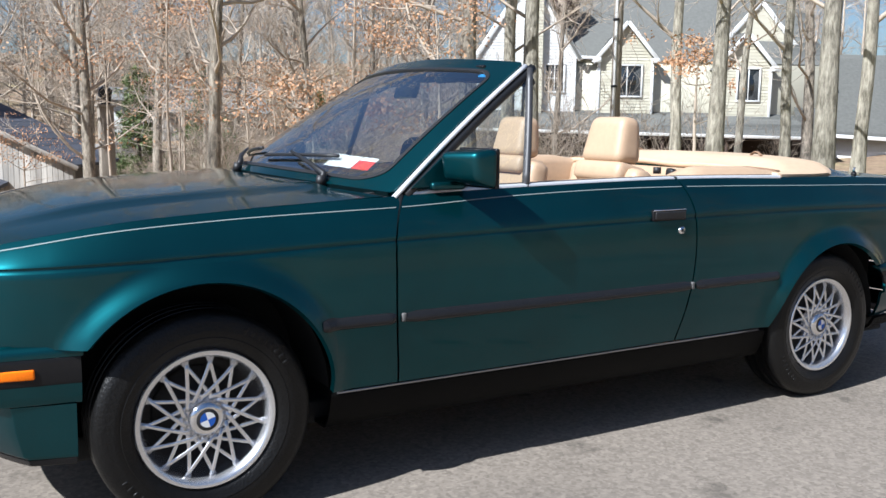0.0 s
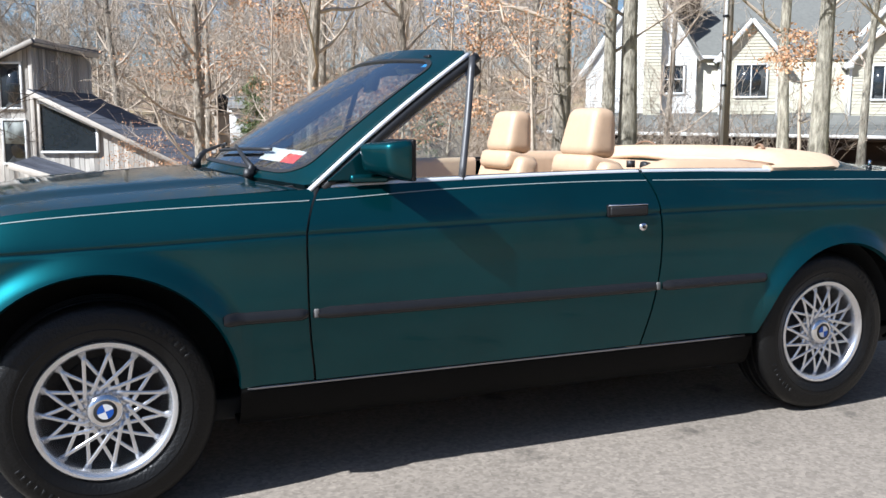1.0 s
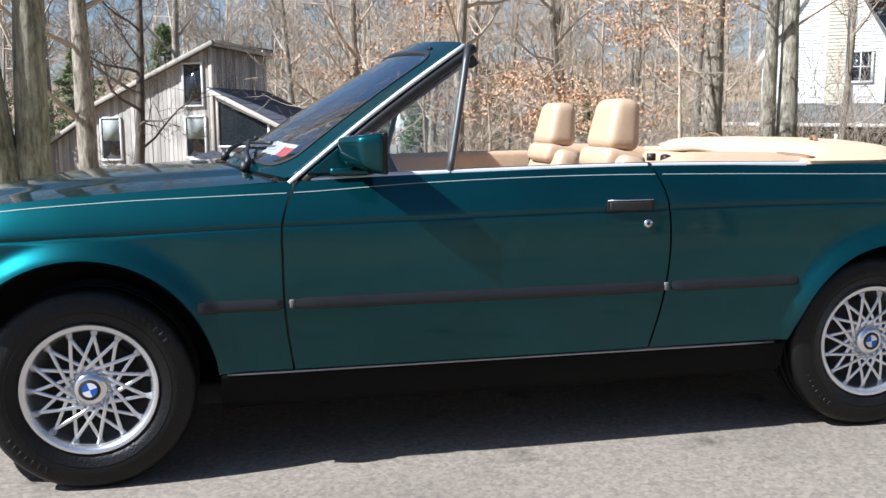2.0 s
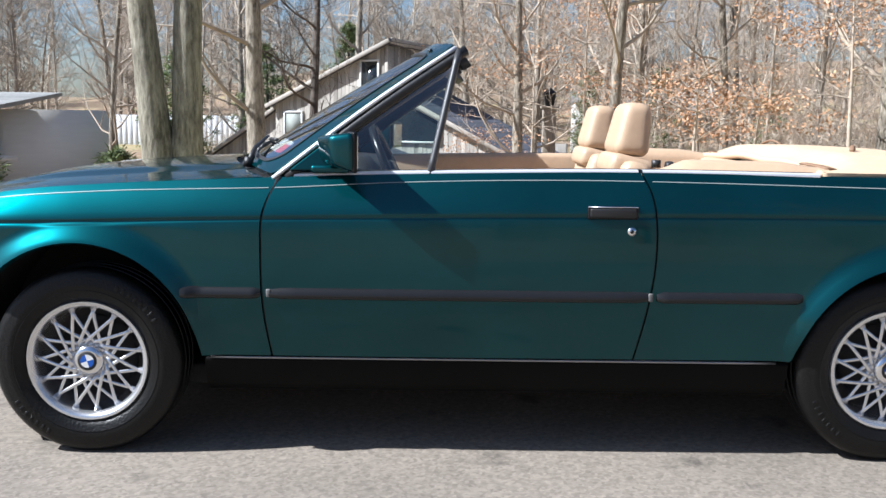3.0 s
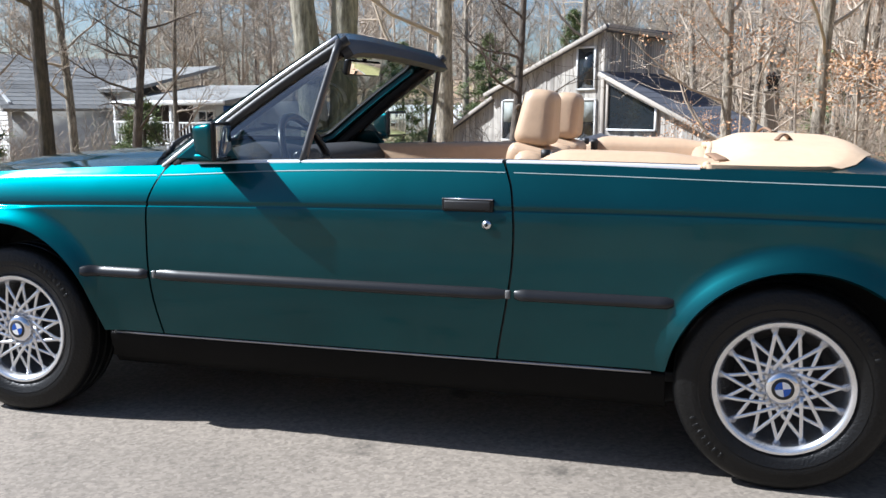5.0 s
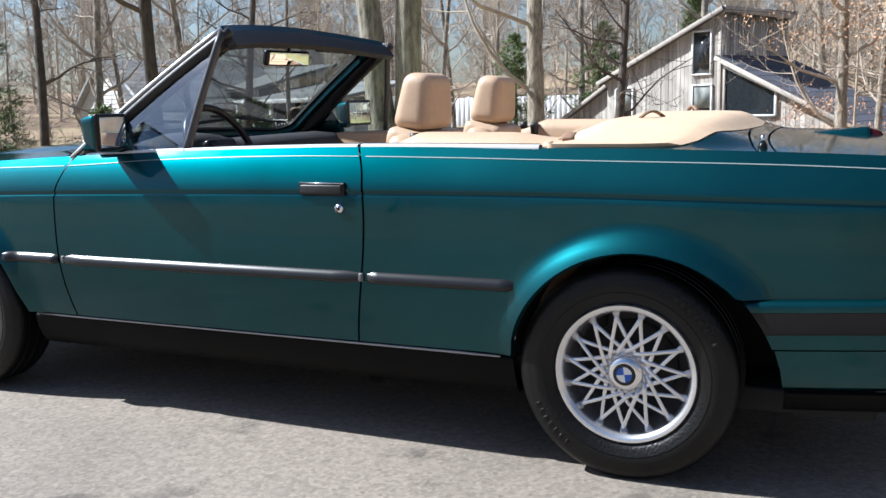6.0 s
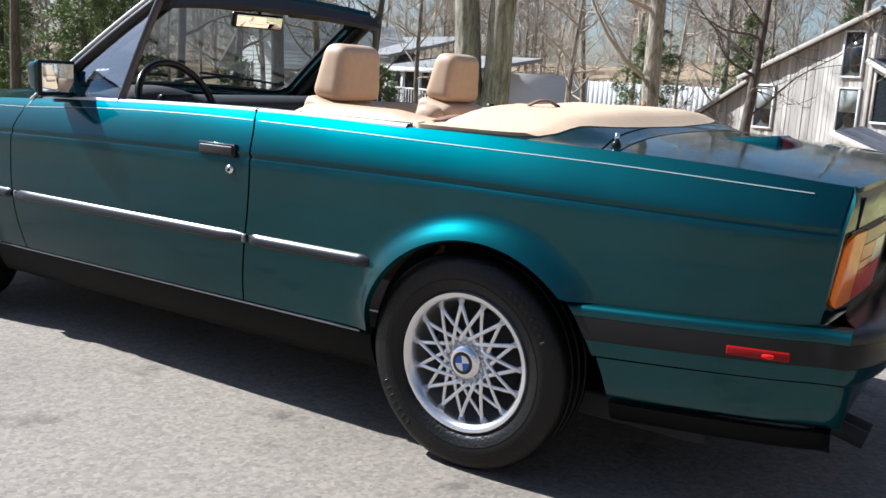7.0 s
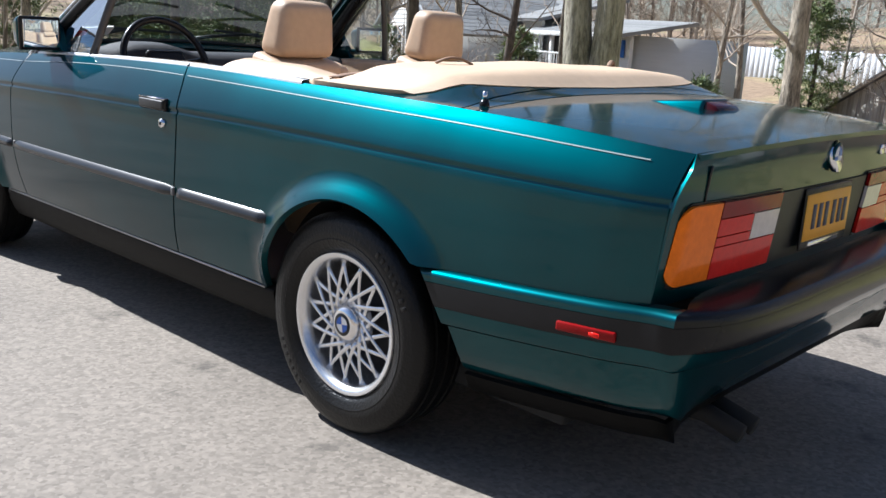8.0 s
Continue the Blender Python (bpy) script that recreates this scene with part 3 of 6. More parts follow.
    bumper(-0.665, ((0.521, 0.026), (0.535, 0.024), (0.548, 0.010), (0.552, -0.03)), "bumper_top", PAINT, "teal bumper top", -0.312)
    bumper(-0.640, ((0.250, -0.040), (0.262, -0.026), (0.33, -0.010), (0.396, -0.002)), "front_valance", PAINT, "teal front valance", -0.332)
    for s in (-1, 1):
        part("side_marker", block((-0.530, s * 0.789 - 0.006, 0.470), (-0.425, s * 0.789 + 0.006, 0.496), 0.004, 2, turn=Matrix.Rotation(s * 0.18, 4, "Z")), AMBER, fb, "amber side marker")

    # --- tail: deck, boot lid, lamps, bumper ---
    def rear_x(y):
        return 3.512 - 0.026 * (abs(y) / 0.745) ** 3.0

    def deck_z(x, y):
        q = min(abs(y) / 0.757, 1)
        rise = 0.036 * smooth(2.34, 2.48, x) * (1 - smooth(2.74, 2.92, x)) * (1 - smooth(0.78, 0.98, q))
        return TOP(x) + 0.022 * (1 - q**2.4) + rise

    def deck(x0, x1, name, lab):
        def P(u, v):
            q = abs(u)
            a, b = x0(q), x1(q)
            x = a + (b - a) * v
            y = u * (0.757 - max(0.0, TAPER(x)))
            return (x, y, deck_z(x, 0.757 * u))
        return part(name, grid(P, lin(-1, 1, 41), lin(0, 1, 14), (0, 0, 1), name=name), PAINT, car, lab, solid=0.012)
    c1 = lambda q: 2.83 + 0.06 * q**3
    c2 = lambda q: 2.885 + 0.05 * q**3
    deck(lambda q: 2.36, c1, "hood_lid", "teal lid over the folded roof")
    deck(lambda q: c1(q) + 0.006, lambda q: c2(q), "rear_deck", "teal rear deck")
    deck(lambda q: c2(q) + 0.006, lambda q: rear_x(0.757 * q) - 0.012 + 0.01 * (1 - q), "boot_lid", "teal boot lid")

    def rear_face(u, v):
        z = 0.56 + (0.875 - 0.56) * v
        wide = half_width(3.458, min(z, TOP(3.458))) - 0.002
        y = u * wide
        x = rear_x(u * 0.742) - 0.012 - 0.035 * (1 - v) - 0.012 * smooth(0.9, 1.0, v)
        zt = deck_z(rear_x(y) - 0.02, y) - 0.003
        return (x, y, 0.56 + (zt - 0.56) * v)
    lid = part("boot_panel", grid(rear_face, lin(-1, 1, 41), lin(0, 1, 12), (1, 0, 0), name="boot_panel"), PAINT, car, "teal boot face", solid=0.02)

    def on_rear(y, z, o=0.0):
        v = (z - 0.56) / 0.32
        return (rear_x(y) - 0.012 - 0.035 * (1 - v) + o, y, z)
    def lamp_pt(s, y, z, o):
        r = 0.045
        d = max(0.0, min(y - 0.738 + r, r))
        z = 0.683 + (z - 0.683) * (0.093 - (r - math.sqrt(r * r - d * d))) / 0.093
        yy = y - (0.016 * smooth(0.6, 0.742, y)) * (z - 0.60) / 0.17
        p = on_rear(s * yy, z, o)
        t = max(0.0, y - 0.700)
        return (p[0] - 0.012 * (t / 0.042) ** 2, p[1], p[2])

    for s in (-1, 1):
        # shut line between wing and lid
        part("lid_shut_line", tube([on_rear(s * 0.640, z, 0.001) for z in lin(0.775, 0.848, 6)], 0.003, 6), BLACK, lid, "dark shut line")
        lamp = part("tail_lamp", grid(lambda y, z: lamp_pt(s, y, z, 0.004), lin(0.288, 0.738, 40), lin(0.592, 0.774, 7), (1, s * 0.3, 0), name="lamp"), SATIN, car, "wide tail lamp with black surround", solid=0.01)
        cells = ((0.578, 0.736, 0.600, 0.768, AMBER, "amber indicator lens"), (0.296, 0.574, 0.734, 0.768, DARKRED, "dark red upper lens"),
                 (0.425, 0.574, 0.694, 0.731, RED, "red lens"), (0.296, 0.422, 0.672, 0.731, CLEARLENS, "clear reversing lens"),
                 (0.425, 0.574, 0.672, 0.691, RED, "red lens"), (0.296, 0.574, 0.600, 0.669, RED, "red lower lens"))
        for y0, y1, z0, z1, mat, lab in cells:
            part("lens", grid(lambda y, z: lamp_pt(s, y, z, 0.012), lin(y0, y1, 18), lin(z0, z1, 5), (1, s * 0.3, 0), name="lens"), mat, lamp, lab, solid=0.008)
    recess = part("plate_recess", grid(lambda y, z: on_rear(y, z, 0.004), lin(-0.280, 0.280, 9), lin(0.595, 0.765, 3), (1, 0, 0), name="recess"), BLACK, lid, "black plate recess", solid=0.008)
    px = on_rear(0.15, 0.69, 0.012)[0]
    plate = part("number_plate", block((px, -0.153, 0.610), (px + 0.006, 0.153, 0.762), 0.004, 2), SATIN, car, "orange number plate in a dark frame")
    part("plate_face", block((px + 0.005, -0.146, 0.632), (px + 0.009, 0.146, 0.748), 0.002, 1), PLATE, plate, "orange plate face")
    for y in (-0.095, -0.055, -0.015, 0.035, 0.075, 0.110):
        part("plate_bar", block((px + 0.009, y - 0.012, 0.660), (px + 0.0105, y + 0.012, 0.722), 0.001, 1), PLATEINK, plate, "dark bar")
    part("frame_bar", block((px + 0.005, -0.10, 0.614), (px + 0.0075, 0.10, 0.627), 0.001, 1), CHROME, plate, "bright bar")
    ex = on_rear(0, 0.835, 0)[0]
    em = part("boot_emblem", tube([(ex - 0.004, 0, 0.832), (ex + 0.006, 0, 0.834)], 0.040, 28), CHROME, lid, "round emblem")
    part("emblem_ring", tube([(ex + 0.005, 0, 0.834), (ex + 0.0075, 0, 0.834)], 0.034, 28), PAINT, em)
    for q in range(4):
        fan = [(ex + 0.0082, 0, 0.834)] + [(ex + 0.0082, 0.024 * math.cos(a), 0.834 + 0.024 * math.sin(a)) for a in lin(q * math.pi / 2, (q + 1) * math.pi / 2, 9)]
        part("quarter", mesh("quarter", fan, [tuple(range(10))]), (BLUE, WHITE)[q % 2], em)
    for k in range(4):
        y = 0.36 + 0.042 * k
        part("badge_bar", block((on_rear(y, 0.83)[0] - 0.002, y - 0.015, 0.818), (on_rear(y, 0.83)[0] + 0.006, y + 0.015, 0.845), 0.002, 1), CHROME, lid, "chrome badge bar")
    # high brake lamp on the lid
    pod = part("brake_lamp_pod", block((2.945, -0.088, 0.908), (3.165, 0.088, 0.942), 0.010, 3,
                                       shape=lambda k, p: (p.x, p.y * (0.8 if k.z > 0 else 1.0), p.z - (0.024 if k.x < 0 and k.z > 0 else 0))), PAINT, car, "teal pod of the high brake lamp")
    part("brake_lens", block((3.160, -0.080, 0.902), (3.225, 0.080, 0.938), 0.008, 2, shape=lambda k, p: (p.x - (0.03 if k.x > 0 and k.z > 0 else 0), p.y * (0.82 if k.z > 0 else 1.0), p.z - (0.012 if k.x > 0 else 0))), SMOKE, pod, "dark smoked lens")
    # stub of the aerial
    a = part("aerial_base", tube([(2.90, -0.672, 0.900), (2.90, -0.672, 0.918), (2.90, -0.672, 0.926)], [0.014, 0.012, 0.008], 14), SATIN, car, "black aerial base")
    part("aerial_tip", tube([(2.90, -0.672, 0.922), (2.90, -0.672, 0.945)], [0.0065, 0.0055], 12), CHROME, a, "chrome aerial tip")

    def rbumper(x_back, z_rows, name, mat, lab, x_side, zlift=0.0, lean=0.35, span=(-2, 2)):
        def P(b, j):
            z, o = z_rows[j]
            if b < -1 or b > 1:
                sgn = 1 if b > 0 else -1
                t = abs(b) - 1
                cx, cz, r = ARCH["rear"]
                xs_ = cx + math.sqrt(max(r * r - (z - cz) ** 2, 0.0)) + x_side
                xx = x_back - 0.055 + (xs_ - x_back + 0.055) * t
                return (xx, sgn * (half_width(min(xx, 3.45), 0.53) + 0.014 + o * lean), z + zlift * (1 - t))
            q = abs(b)
            return (x_back + o - 0.055 * q**7 - o * q**7, b * (half_width(3.45, 0.53) + 0.014 + o * lean), z + zlift)
        return part(name, grid(P, lin(*span, 15 * int(span[1] - span[0]) + 1), range(len(z_rows)), lambda p: (1.0 if p.x > 3.4 else 0, p.y, 0), name=name), mat, car, lab, solid=0.012)
    rb = rbumper(3.565, ((0.452, 0.026), (0.458, 0.030), (0.475, 0.031), (0.492, 0.030), (0.506, 0.026)), "rear_bumper", SATIN, "black bumper strip", 0.004, 0.035)
    rbumper(3.565, ((0.412, -0.010), (0.416, 0.004), (0.432, 0.016), (0.4515, 0.026)), "bumper_lower", PAINT, "teal lower bumper edge", 0.004, 0.035)
    for span, mat, lab in (((-2, -1), PAINT, "teal bumper top"), ((-1, 1), SATIN, "black bumper ledge"), ((1, 2), PAINT, "teal bumper top")):
        rbumper(3.565, ((0.507, 0.026), (0.520, 0.024), (0.532, 0.012), (0.536, -0.05), (0.537, -0.11)), "bumper_top", mat, lab, 0.004, 0.035, span=span)
    rbumper(3.560, ((0.285, -0.085), (0.30, -0.060), (0.35, -0.036), (0.405, -0.018)), "rear_valance", PAINT, "teal rear valance", 0.006, 0.036, 1.0)
    rbumper(3.54, ((0.225, -0.12), (0.245, -0.09), (0.283, -0.066)), "rear_skirt", SILL, "dark lower skirt", 0.012, 0.03, 0.9)
    for s in (-1, 1):
        mk = part("side_marker", block((3.262, s * 0.812 - 0.006, 0.484), (3.398, s * 0.812 + 0.006, 0.505), 0.004, 2, turn=Matrix.Rotation(-s * 0.14, 4, "Z") @ Matrix.Rotation(-0.03, 4, "Y")), DARKRED, rb, "red side marker")
        # brighter red patch painted on the marker in place of a highlight
        part("marker_glint", block((3.338, s * 0.815 - 0.002, 0.488), (3.365, s * 0.815 + 0.002, 0.498), 0.002, 1), RED, mk)
    for y in (-0.42, -0.35):
        part("tailpipe", tube([(3.15, y, 0.245), (3.44, y, 0.245), (3.53, y, 0.222)], 0.024, 14), UNDER, car, "sooty tailpipe", solid=0.003)

    # --- windscreen ---
    outer = rounded(-1, 1, -0.01, 1.0, 0.02, 0.03)
    inner_loop = rounded(-0.905, 0.905, 0.035, 0.905, 0.13, 0.10)
    seal_loop = rounded(-0.890, 0.890, 0.050, 0.890, 0.122, 0.092)
    frame_ob = part("windscreen_frame", loft_ring(outer, inner_loop, lambda u, v: windscreen(u, v, 0.006), "frame", 3), PAINT, car, "teal windscreen frame", solid=0.035)
    part("windscreen_seal", loft_ring(rounded(-0.908, 0.908, 0.032, 0.908, 0.132, 0.102), seal_loop, lambda u, v: windscreen(u, v, 0.009), "seal", 2), BLACK, frame_ob, "black rubber seal", solid=0.012)

    def pane(i, j):
        v = 0.045 + (0.897 - 0.045) * j
        lim = 0.893
        for e in (v - 0.045, 0.897 - v):
            if e < 0.10:
                lim = 0.893 - 0.125 * (1 - math.sqrt(max(0.0, 1 - (1 - e / 0.10) ** 2)))
        return windscreen(lim * i, v, 0.003)
    screen = part("windscreen", grid(pane, lin(-1, 1, 30), [smooth(0, 1, t) for t in lin(0, 1, 24)], (-0.6, 0, 0.8), name="screen"), GLASS, car, "raked windscreen glass")
    screen.visible_shadow = False
    part("header_rail", grid(lambda u, v: (windscreen(u, 0.965)[0] + 0.02 + 0.055 * v, windscreen(u, 0.98)[1], windscreen(u, 0.98)[2] - 0.002 - 0.05 * v * v - 0.004), lin(-0.99, 0.99, 21), lin(0, 1, 5), (0.3, 0, 1), name="header"), DASH, car, "black header rail", solid=0.03)
    for s in (-1, 1):
        # bright strip and black seal down the outer edge of the pillar
        strip = [Vector(windscreen(s * 1.0, v, 0.004)) + Vector((0.012, s * 0.006, -0.004)) for v in lin(-0.03, 0.985, 16)]
        part("pillar_trim", tube(strip, 0.0105, 8, flat=0.7), ALU, frame_ob, "bright pillar strip")
        rub = [Vector(windscreen(s * 1.0, v, -0.002)) + Vector((0.034, s * 0.001, -0.012)) for v in lin(0.0, 1.0, 16)]
        part("pillar_seal", tube(rub, 0.017, 8), BLACK, frame_ob, "black pillar seal")
        part("inner_pillar", tube([Vector(windscreen(s * 0.95, v, -0.03)) + Vector((0.02, 0, 0)) for v in lin(0.0, 0.97, 12)], 0.032, 10), SATIN, frame_ob, "dark inner pillar")
        # quarter light: black post, dark base, glass
        post0, post1 = Vector((1.088, s * 0.752, 0.905)), Vector((1.176, s * 0.628, 1.300))
        post = part("quarterlight_post", tube([post0.lerp(post1, t) + Vector((0, s * 0.006 * math.sin(math.pi * t), 0)) for t in lin(0, 1, 10)], 0.0160, 8, flat=0.75), GREYPOST, car, "dark grey quarterlight post")
        def vent(t, w, s=s):
            a = Vector(windscreen(s * 1.0, t, -0.002)) + Vector((0.036, -s * 0.004, -0.012))
            b = post0.lerp(post1, t)
            return a.lerp(b, w)
        vg = part("quarterlight_glass", grid(vent, lin(0.02, 0.96, 10), lin(0, 1, 6), (0, s, 0), name="vent"), GLASS, post, "clear quarterlight")
        vg.visible_shadow = False

    # --- door mirrors ---
    for s in (-1, 1):
        def msh(c, p):
            x, y, z = p
            if c.x < 0:                       # the nose is smaller, its outer end set back, its foot cut away
                y = y * 0.74 - s * 0.002
                z = z * 0.70 + 0.006
                if c.y * s > 0:
                    x += 0.030
                if c.z < 0:
                    x += 0.012
            if c.y * s < 0:
                z *= 0.92
            return (x, y, z)
        mx, my, mz = (0.785, s * 0.852, 0.980) if s < 0 else (0.835, s * 0.852, 1.005)
        inward = Matrix.Rotation(-s * 0.20, 4, "Z")
        ahead = inward @ Vector((1, 0, 0))
        house_ob = part("door_mirror", block((mx - 0.040, my - 0.090, mz - 0.062), (mx + 0.064, my + 0.090, mz + 0.062), 0.020, 3, turn=inward, shape=msh), PAINT, car, "teal door mirror")
        for pn, d, w, h, t, rr, mt, lb in (("mirror_rim", 0.066, 0.088, 0.061, 0.008, 0.007, SATIN, "black mirror rim"), ("mirror_glass", 0.0735, 0.077, 0.050, 0.003, 0.002, MIRROR, "mirror glass")):
            q = Vector((mx, my, mz)) + ahead * d
            part(pn, block((q.x - t, q.y - w, q.z - h), (q.x + t, q.y + w, q.z + h), rr, 3, turn=inward), mt, house_ob, lb)
        part("mirror_foot", block((mx - 0.070, s * 0.765 - 0.022, mz - 0.070), (mx + 0.050, s * 0.765 + 0.022, mz - 0.045), 0.010, 2), PAINT, house_ob, "teal mirror foot")
        tri = [(0.645, s * 0.776, 0.918), (0.865, s * 0.764, 0.922), (0.790, s * 0.752, 1.030), (0.655, s * 0.742, 0.908), (0.865, s * 0.737, 0.912), (0.792, s * 0.718, 1.022)]
        part("mirror_sail", mesh("sail", tri, [(0, 1, 2), (5, 4, 3), (0, 3, 4, 1), (1, 4, 5, 2), (2, 5, 3, 0)], False), PAINT, house_ob, "teal sail panel", bevel=0.003)

    # --- wipers, stickers ---
    for y, x, z in ((-0.50, 0.475, 0.928), (0.12, 0.395, 0.944)):
        base = Vector((x - 0.01, y, z))
        arm_end = Vector(windscreen((y + 0.30) / 0.74, 0.125, 0.030))
        w_ob = part("wiper", tube([base, base + Vector((0.01, 0, 0.022)), base.lerp(arm_end, 0.3) + Vector((0, 0, 0.022)), arm_end], [0.012, 0.011, 0.008, 0.005], 8), BLACK, car, "black wiper")
        part("wiper_blade", tube([Vector(windscreen(u / 0.74, 0.10 + 0.05 * k, 0.016)) for k, u in zip(lin(0, 1, 8), lin(y + 0.52, y + 0.06, 8))], 0.0065, 6), BLACK, w_ob)
        part("wiper_cap", tube([base + Vector((-0.004, 0, -0.016)), base + Vector((0.0, 0, 0.018))], [0.017, 0.015], 12), BLACK, w_ob)

    def sticker(u0, u1, v0, v1, mat, lab, name="windscreen_sticker"):
        part(name, grid(lambda u, v: windscreen(u, v, 0.0), lin(u0, u1, 5), lin(v0, v1, 4), (-0.6, 0, 0.8), name="sticker"), mat, screen, lab, solid=0.0012)
    sticker(-0.70, -0.525, 0.105, 0.185, WHITE, "white paper sticker")
    sticker(-0.795, -0.704, 0.105, 0.160, REDPAPER, "red inspection sticker")
    sticker(-0.795, -0.704, 0.162, 0.185, WHITE, "white sticker edge")
    sticker(-0.855, -0.800, 0.855, 0.882, SKYBLUE, "small light blue sticker")

    # --- cabin ---
    dash = part("dashboard", grid(lambda y, j: ((0.50, 0.60, 0.75, 0.86, 0.90, 0.88, 0.80)[j] , y, (0.885, 0.915, 0.925, 0.915, 0.87, 0.72, 0.50)[j] + (0.035 * math.exp(-((y + 0.36) / 0.17) ** 4) if 2 <= j <= 4 else 0)), lin(-0.69, 0.69, 30), range(7), (0.5, 0, 1), name="dash"), DASH, car, "black dashboard", solid=0.02)
    part("centre_console", block((0.84, -0.10, 0.30), (1.40, 0.10, 0.62), 0.03, 3), DASH, car)
    hub = Vector((0.955, -0.36, 0.878))
    tilt = Matrix.Rotation(radians(-24), 4, "Y")
    ring = [hub + tilt @ Vector((0, 0.19 * math.cos(t), 0.19 * math.sin(t))) for t in lin(0, 2 * math.pi * 47 / 48, 48)]
    sw = part("steering_wheel", tube(ring, 0.0145, 10, closed=True), SATIN, car, "black steering wheel")
    bmh = block((-0.025, -0.085, -0.07), (0.02, 0.085, 0.06), 0.02, 3)
    bmesh.ops.transform(bmh, matrix=Matrix.Translation(hub) @ tilt, verts=bmh.verts)
    part("wheel_boss", bmh, SATIN, sw)
    for t in (radians(8), radians(172), radians(270)):
        part("wheel_spoke", tube([hub + tilt @ Vector((-0.005, 0.05 * math.cos(t), 0.05 * math.sin(t))), hub + tilt @ Vector((0, 0.185 * math.cos(t), 0.185 * math.sin(t)))], 0.014, 8, flat=0.6), SATIN, sw)
    part("steering_column", tube([hub, Vector((0.75, -0.36, 0.80))], 0.04, 12), DASH, sw)
    mm = part("interior_mirror", block((1.015, -0.125, 1.208), (1.040, 0.125, 1.268), 0.010, 3, turn=Matrix.Rotation(-0.18, 4, "Z") @ Matrix.Rotation(0.22, 4, "Y")), SATIN, car, "interior mirror")
    part("mirror_face", block((1.0400, -0.115, 1.211), (1.0440, 0.115, 1.259), 0.0015, 2, turn=Matrix.Rotation(-0.18, 4, "Z") @ Matrix.Rotation(0.22, 4, "Y")), MIRROR, mm, "mirror glass")
    part("mirror_stalk", tube([(1.03, 0, 1.255), (1.055, 0, 1.30), (1.08, 0, 1.325)], 0.009, 8), SATIN, mm)
    for s in (-1, 1):
        part("sun_visor", block((1.085, s * 0.30 - 0.19, 1.262), (1.100, s * 0.30 + 0.19, 1.320), 0.006, 2, turn=Matrix.Rotation(-0.5, 4, "Y")), SATIN, car, "dark sun visor")

    for s in (-1, 1):
        cy = s * 0.348
        seat = part("front_seat", block((1.22, cy - 0.24, 0.40), (1.72, cy + 0.24, 0.56), 0.05, 4), TAN, car, "tan leather front seat")
        lean = Matrix.Rotation(radians(14), 4, "Y")

        def back_shape(c, p):
            return (p.x * (0.8 if c.z > 0 else 1.1), p.y * (0.86 if c.z > 0 else 1.0), p.z)
        part("seat_back", block((1.67, cy - 0.245, 0.45), (1.80, cy + 0.245, 0.952), 0.045, 4, turn=lean, shape=back_shape), TAN, seat, "tan seat back")
        part("back_roll", block((1.70, cy - 0.15, 0.88), (1.86, cy + 0.15, 0.962), 0.036, 4, turn=lean), TAN, seat)

        def rest_shape(c, p):
            return (p.x * (0.74 if c.z > 0 else 1.0) + (0.008 if c.z > 0 else 0), p.y * (0.84 if c.z > 0 else 1.0), p.z)
        rest = part("headrest", block((1.722, cy - 0.128, 0.962), (1.854, cy + 0.128, 1.148), 0.045, 6, turn=Matrix.Rotation(radians(6), 4, "Y"), shape=rest_shape), TAN, seat, "tan headrest")
        for k in (-1, 1):
            part("headrest_post", tube([(1.79, cy + k * 0.06, 0.93), (1.79, cy + k * 0.06, 0.985)], 0.007, 8), BLACK, rest)
        part("seat_belt", block((1.865, s * 0.60 - 0.02, 0.88), (1.895, s * 0.60 + 0.02, 0.952), 0.010, 2, turn=Matrix.Rotation(0.15, 4, "X")), BLACK, car, "black belt guide")
        part("recliner_knob", tube([(1.845, s * 0.56, 0.93), (1.845, s * 0.56, 0.955)], 0.016, 12), BLACK, seat)
    part("rear_bench", block((2.02, -0.60, 0.42), (2.34, 0.60, 0.58), 0.05, 4), TAN, car, "tan rear bench")
    part("rear_backrest", block((2.26, -0.60, 0.50), (2.42, 0.60, 0.925), 0.05, 4, turn=Matrix.Rotation(0.16, 4, "Y")), TAN, car, "tan rear backrest")

    # --- soft cover over the folded roof ---
    def cover(u, v):
        q = abs(u)
        front_x = 2.335 + 0.02 * (1 - q)
        back_x = front_x + 0.34 + 0.15 * (1 - q**3.0) ** (1 / 2.2)
        x = front_x + (back_x - front_x) * v
        y = u * (0.748 - 0.035 * v**3)
        base = deck_z(x, y) + 0.002
        rise = 0.013 * (1 - q**4.0) * (math.sin(math.pi * min(1, 0.10 + 0.62 * v ** 0.8)) ** 0.8 if v < 0.9999 else 0)
        rise *= 1 - smooth(0.80, 1.0, v)
        fold = 0.004 * math.sin(9 * u + 5 * v) * (1 - q**4) * (1 - v)
        return (x, y, base + max(rise + fold, 0.0) + 0.008 * (1 - smooth(0.9, 1.0, v)))
    cov = part("soft_top_cover", grid(cover, lin(-0.995, 0.995, 45), lin(0, 1, 24), (0, 0, 1), name="cover"), CANVAS, car, "tan vinyl cover over the folded roof", solid=0.012)
    part("cover_front_lip", tube([Vector(cover(u, 0)) + Vector((0.0, 0, -0.008)) for u in lin(-0.99, 0.99, 40)], 0.013, 8), CANVAS, cov)
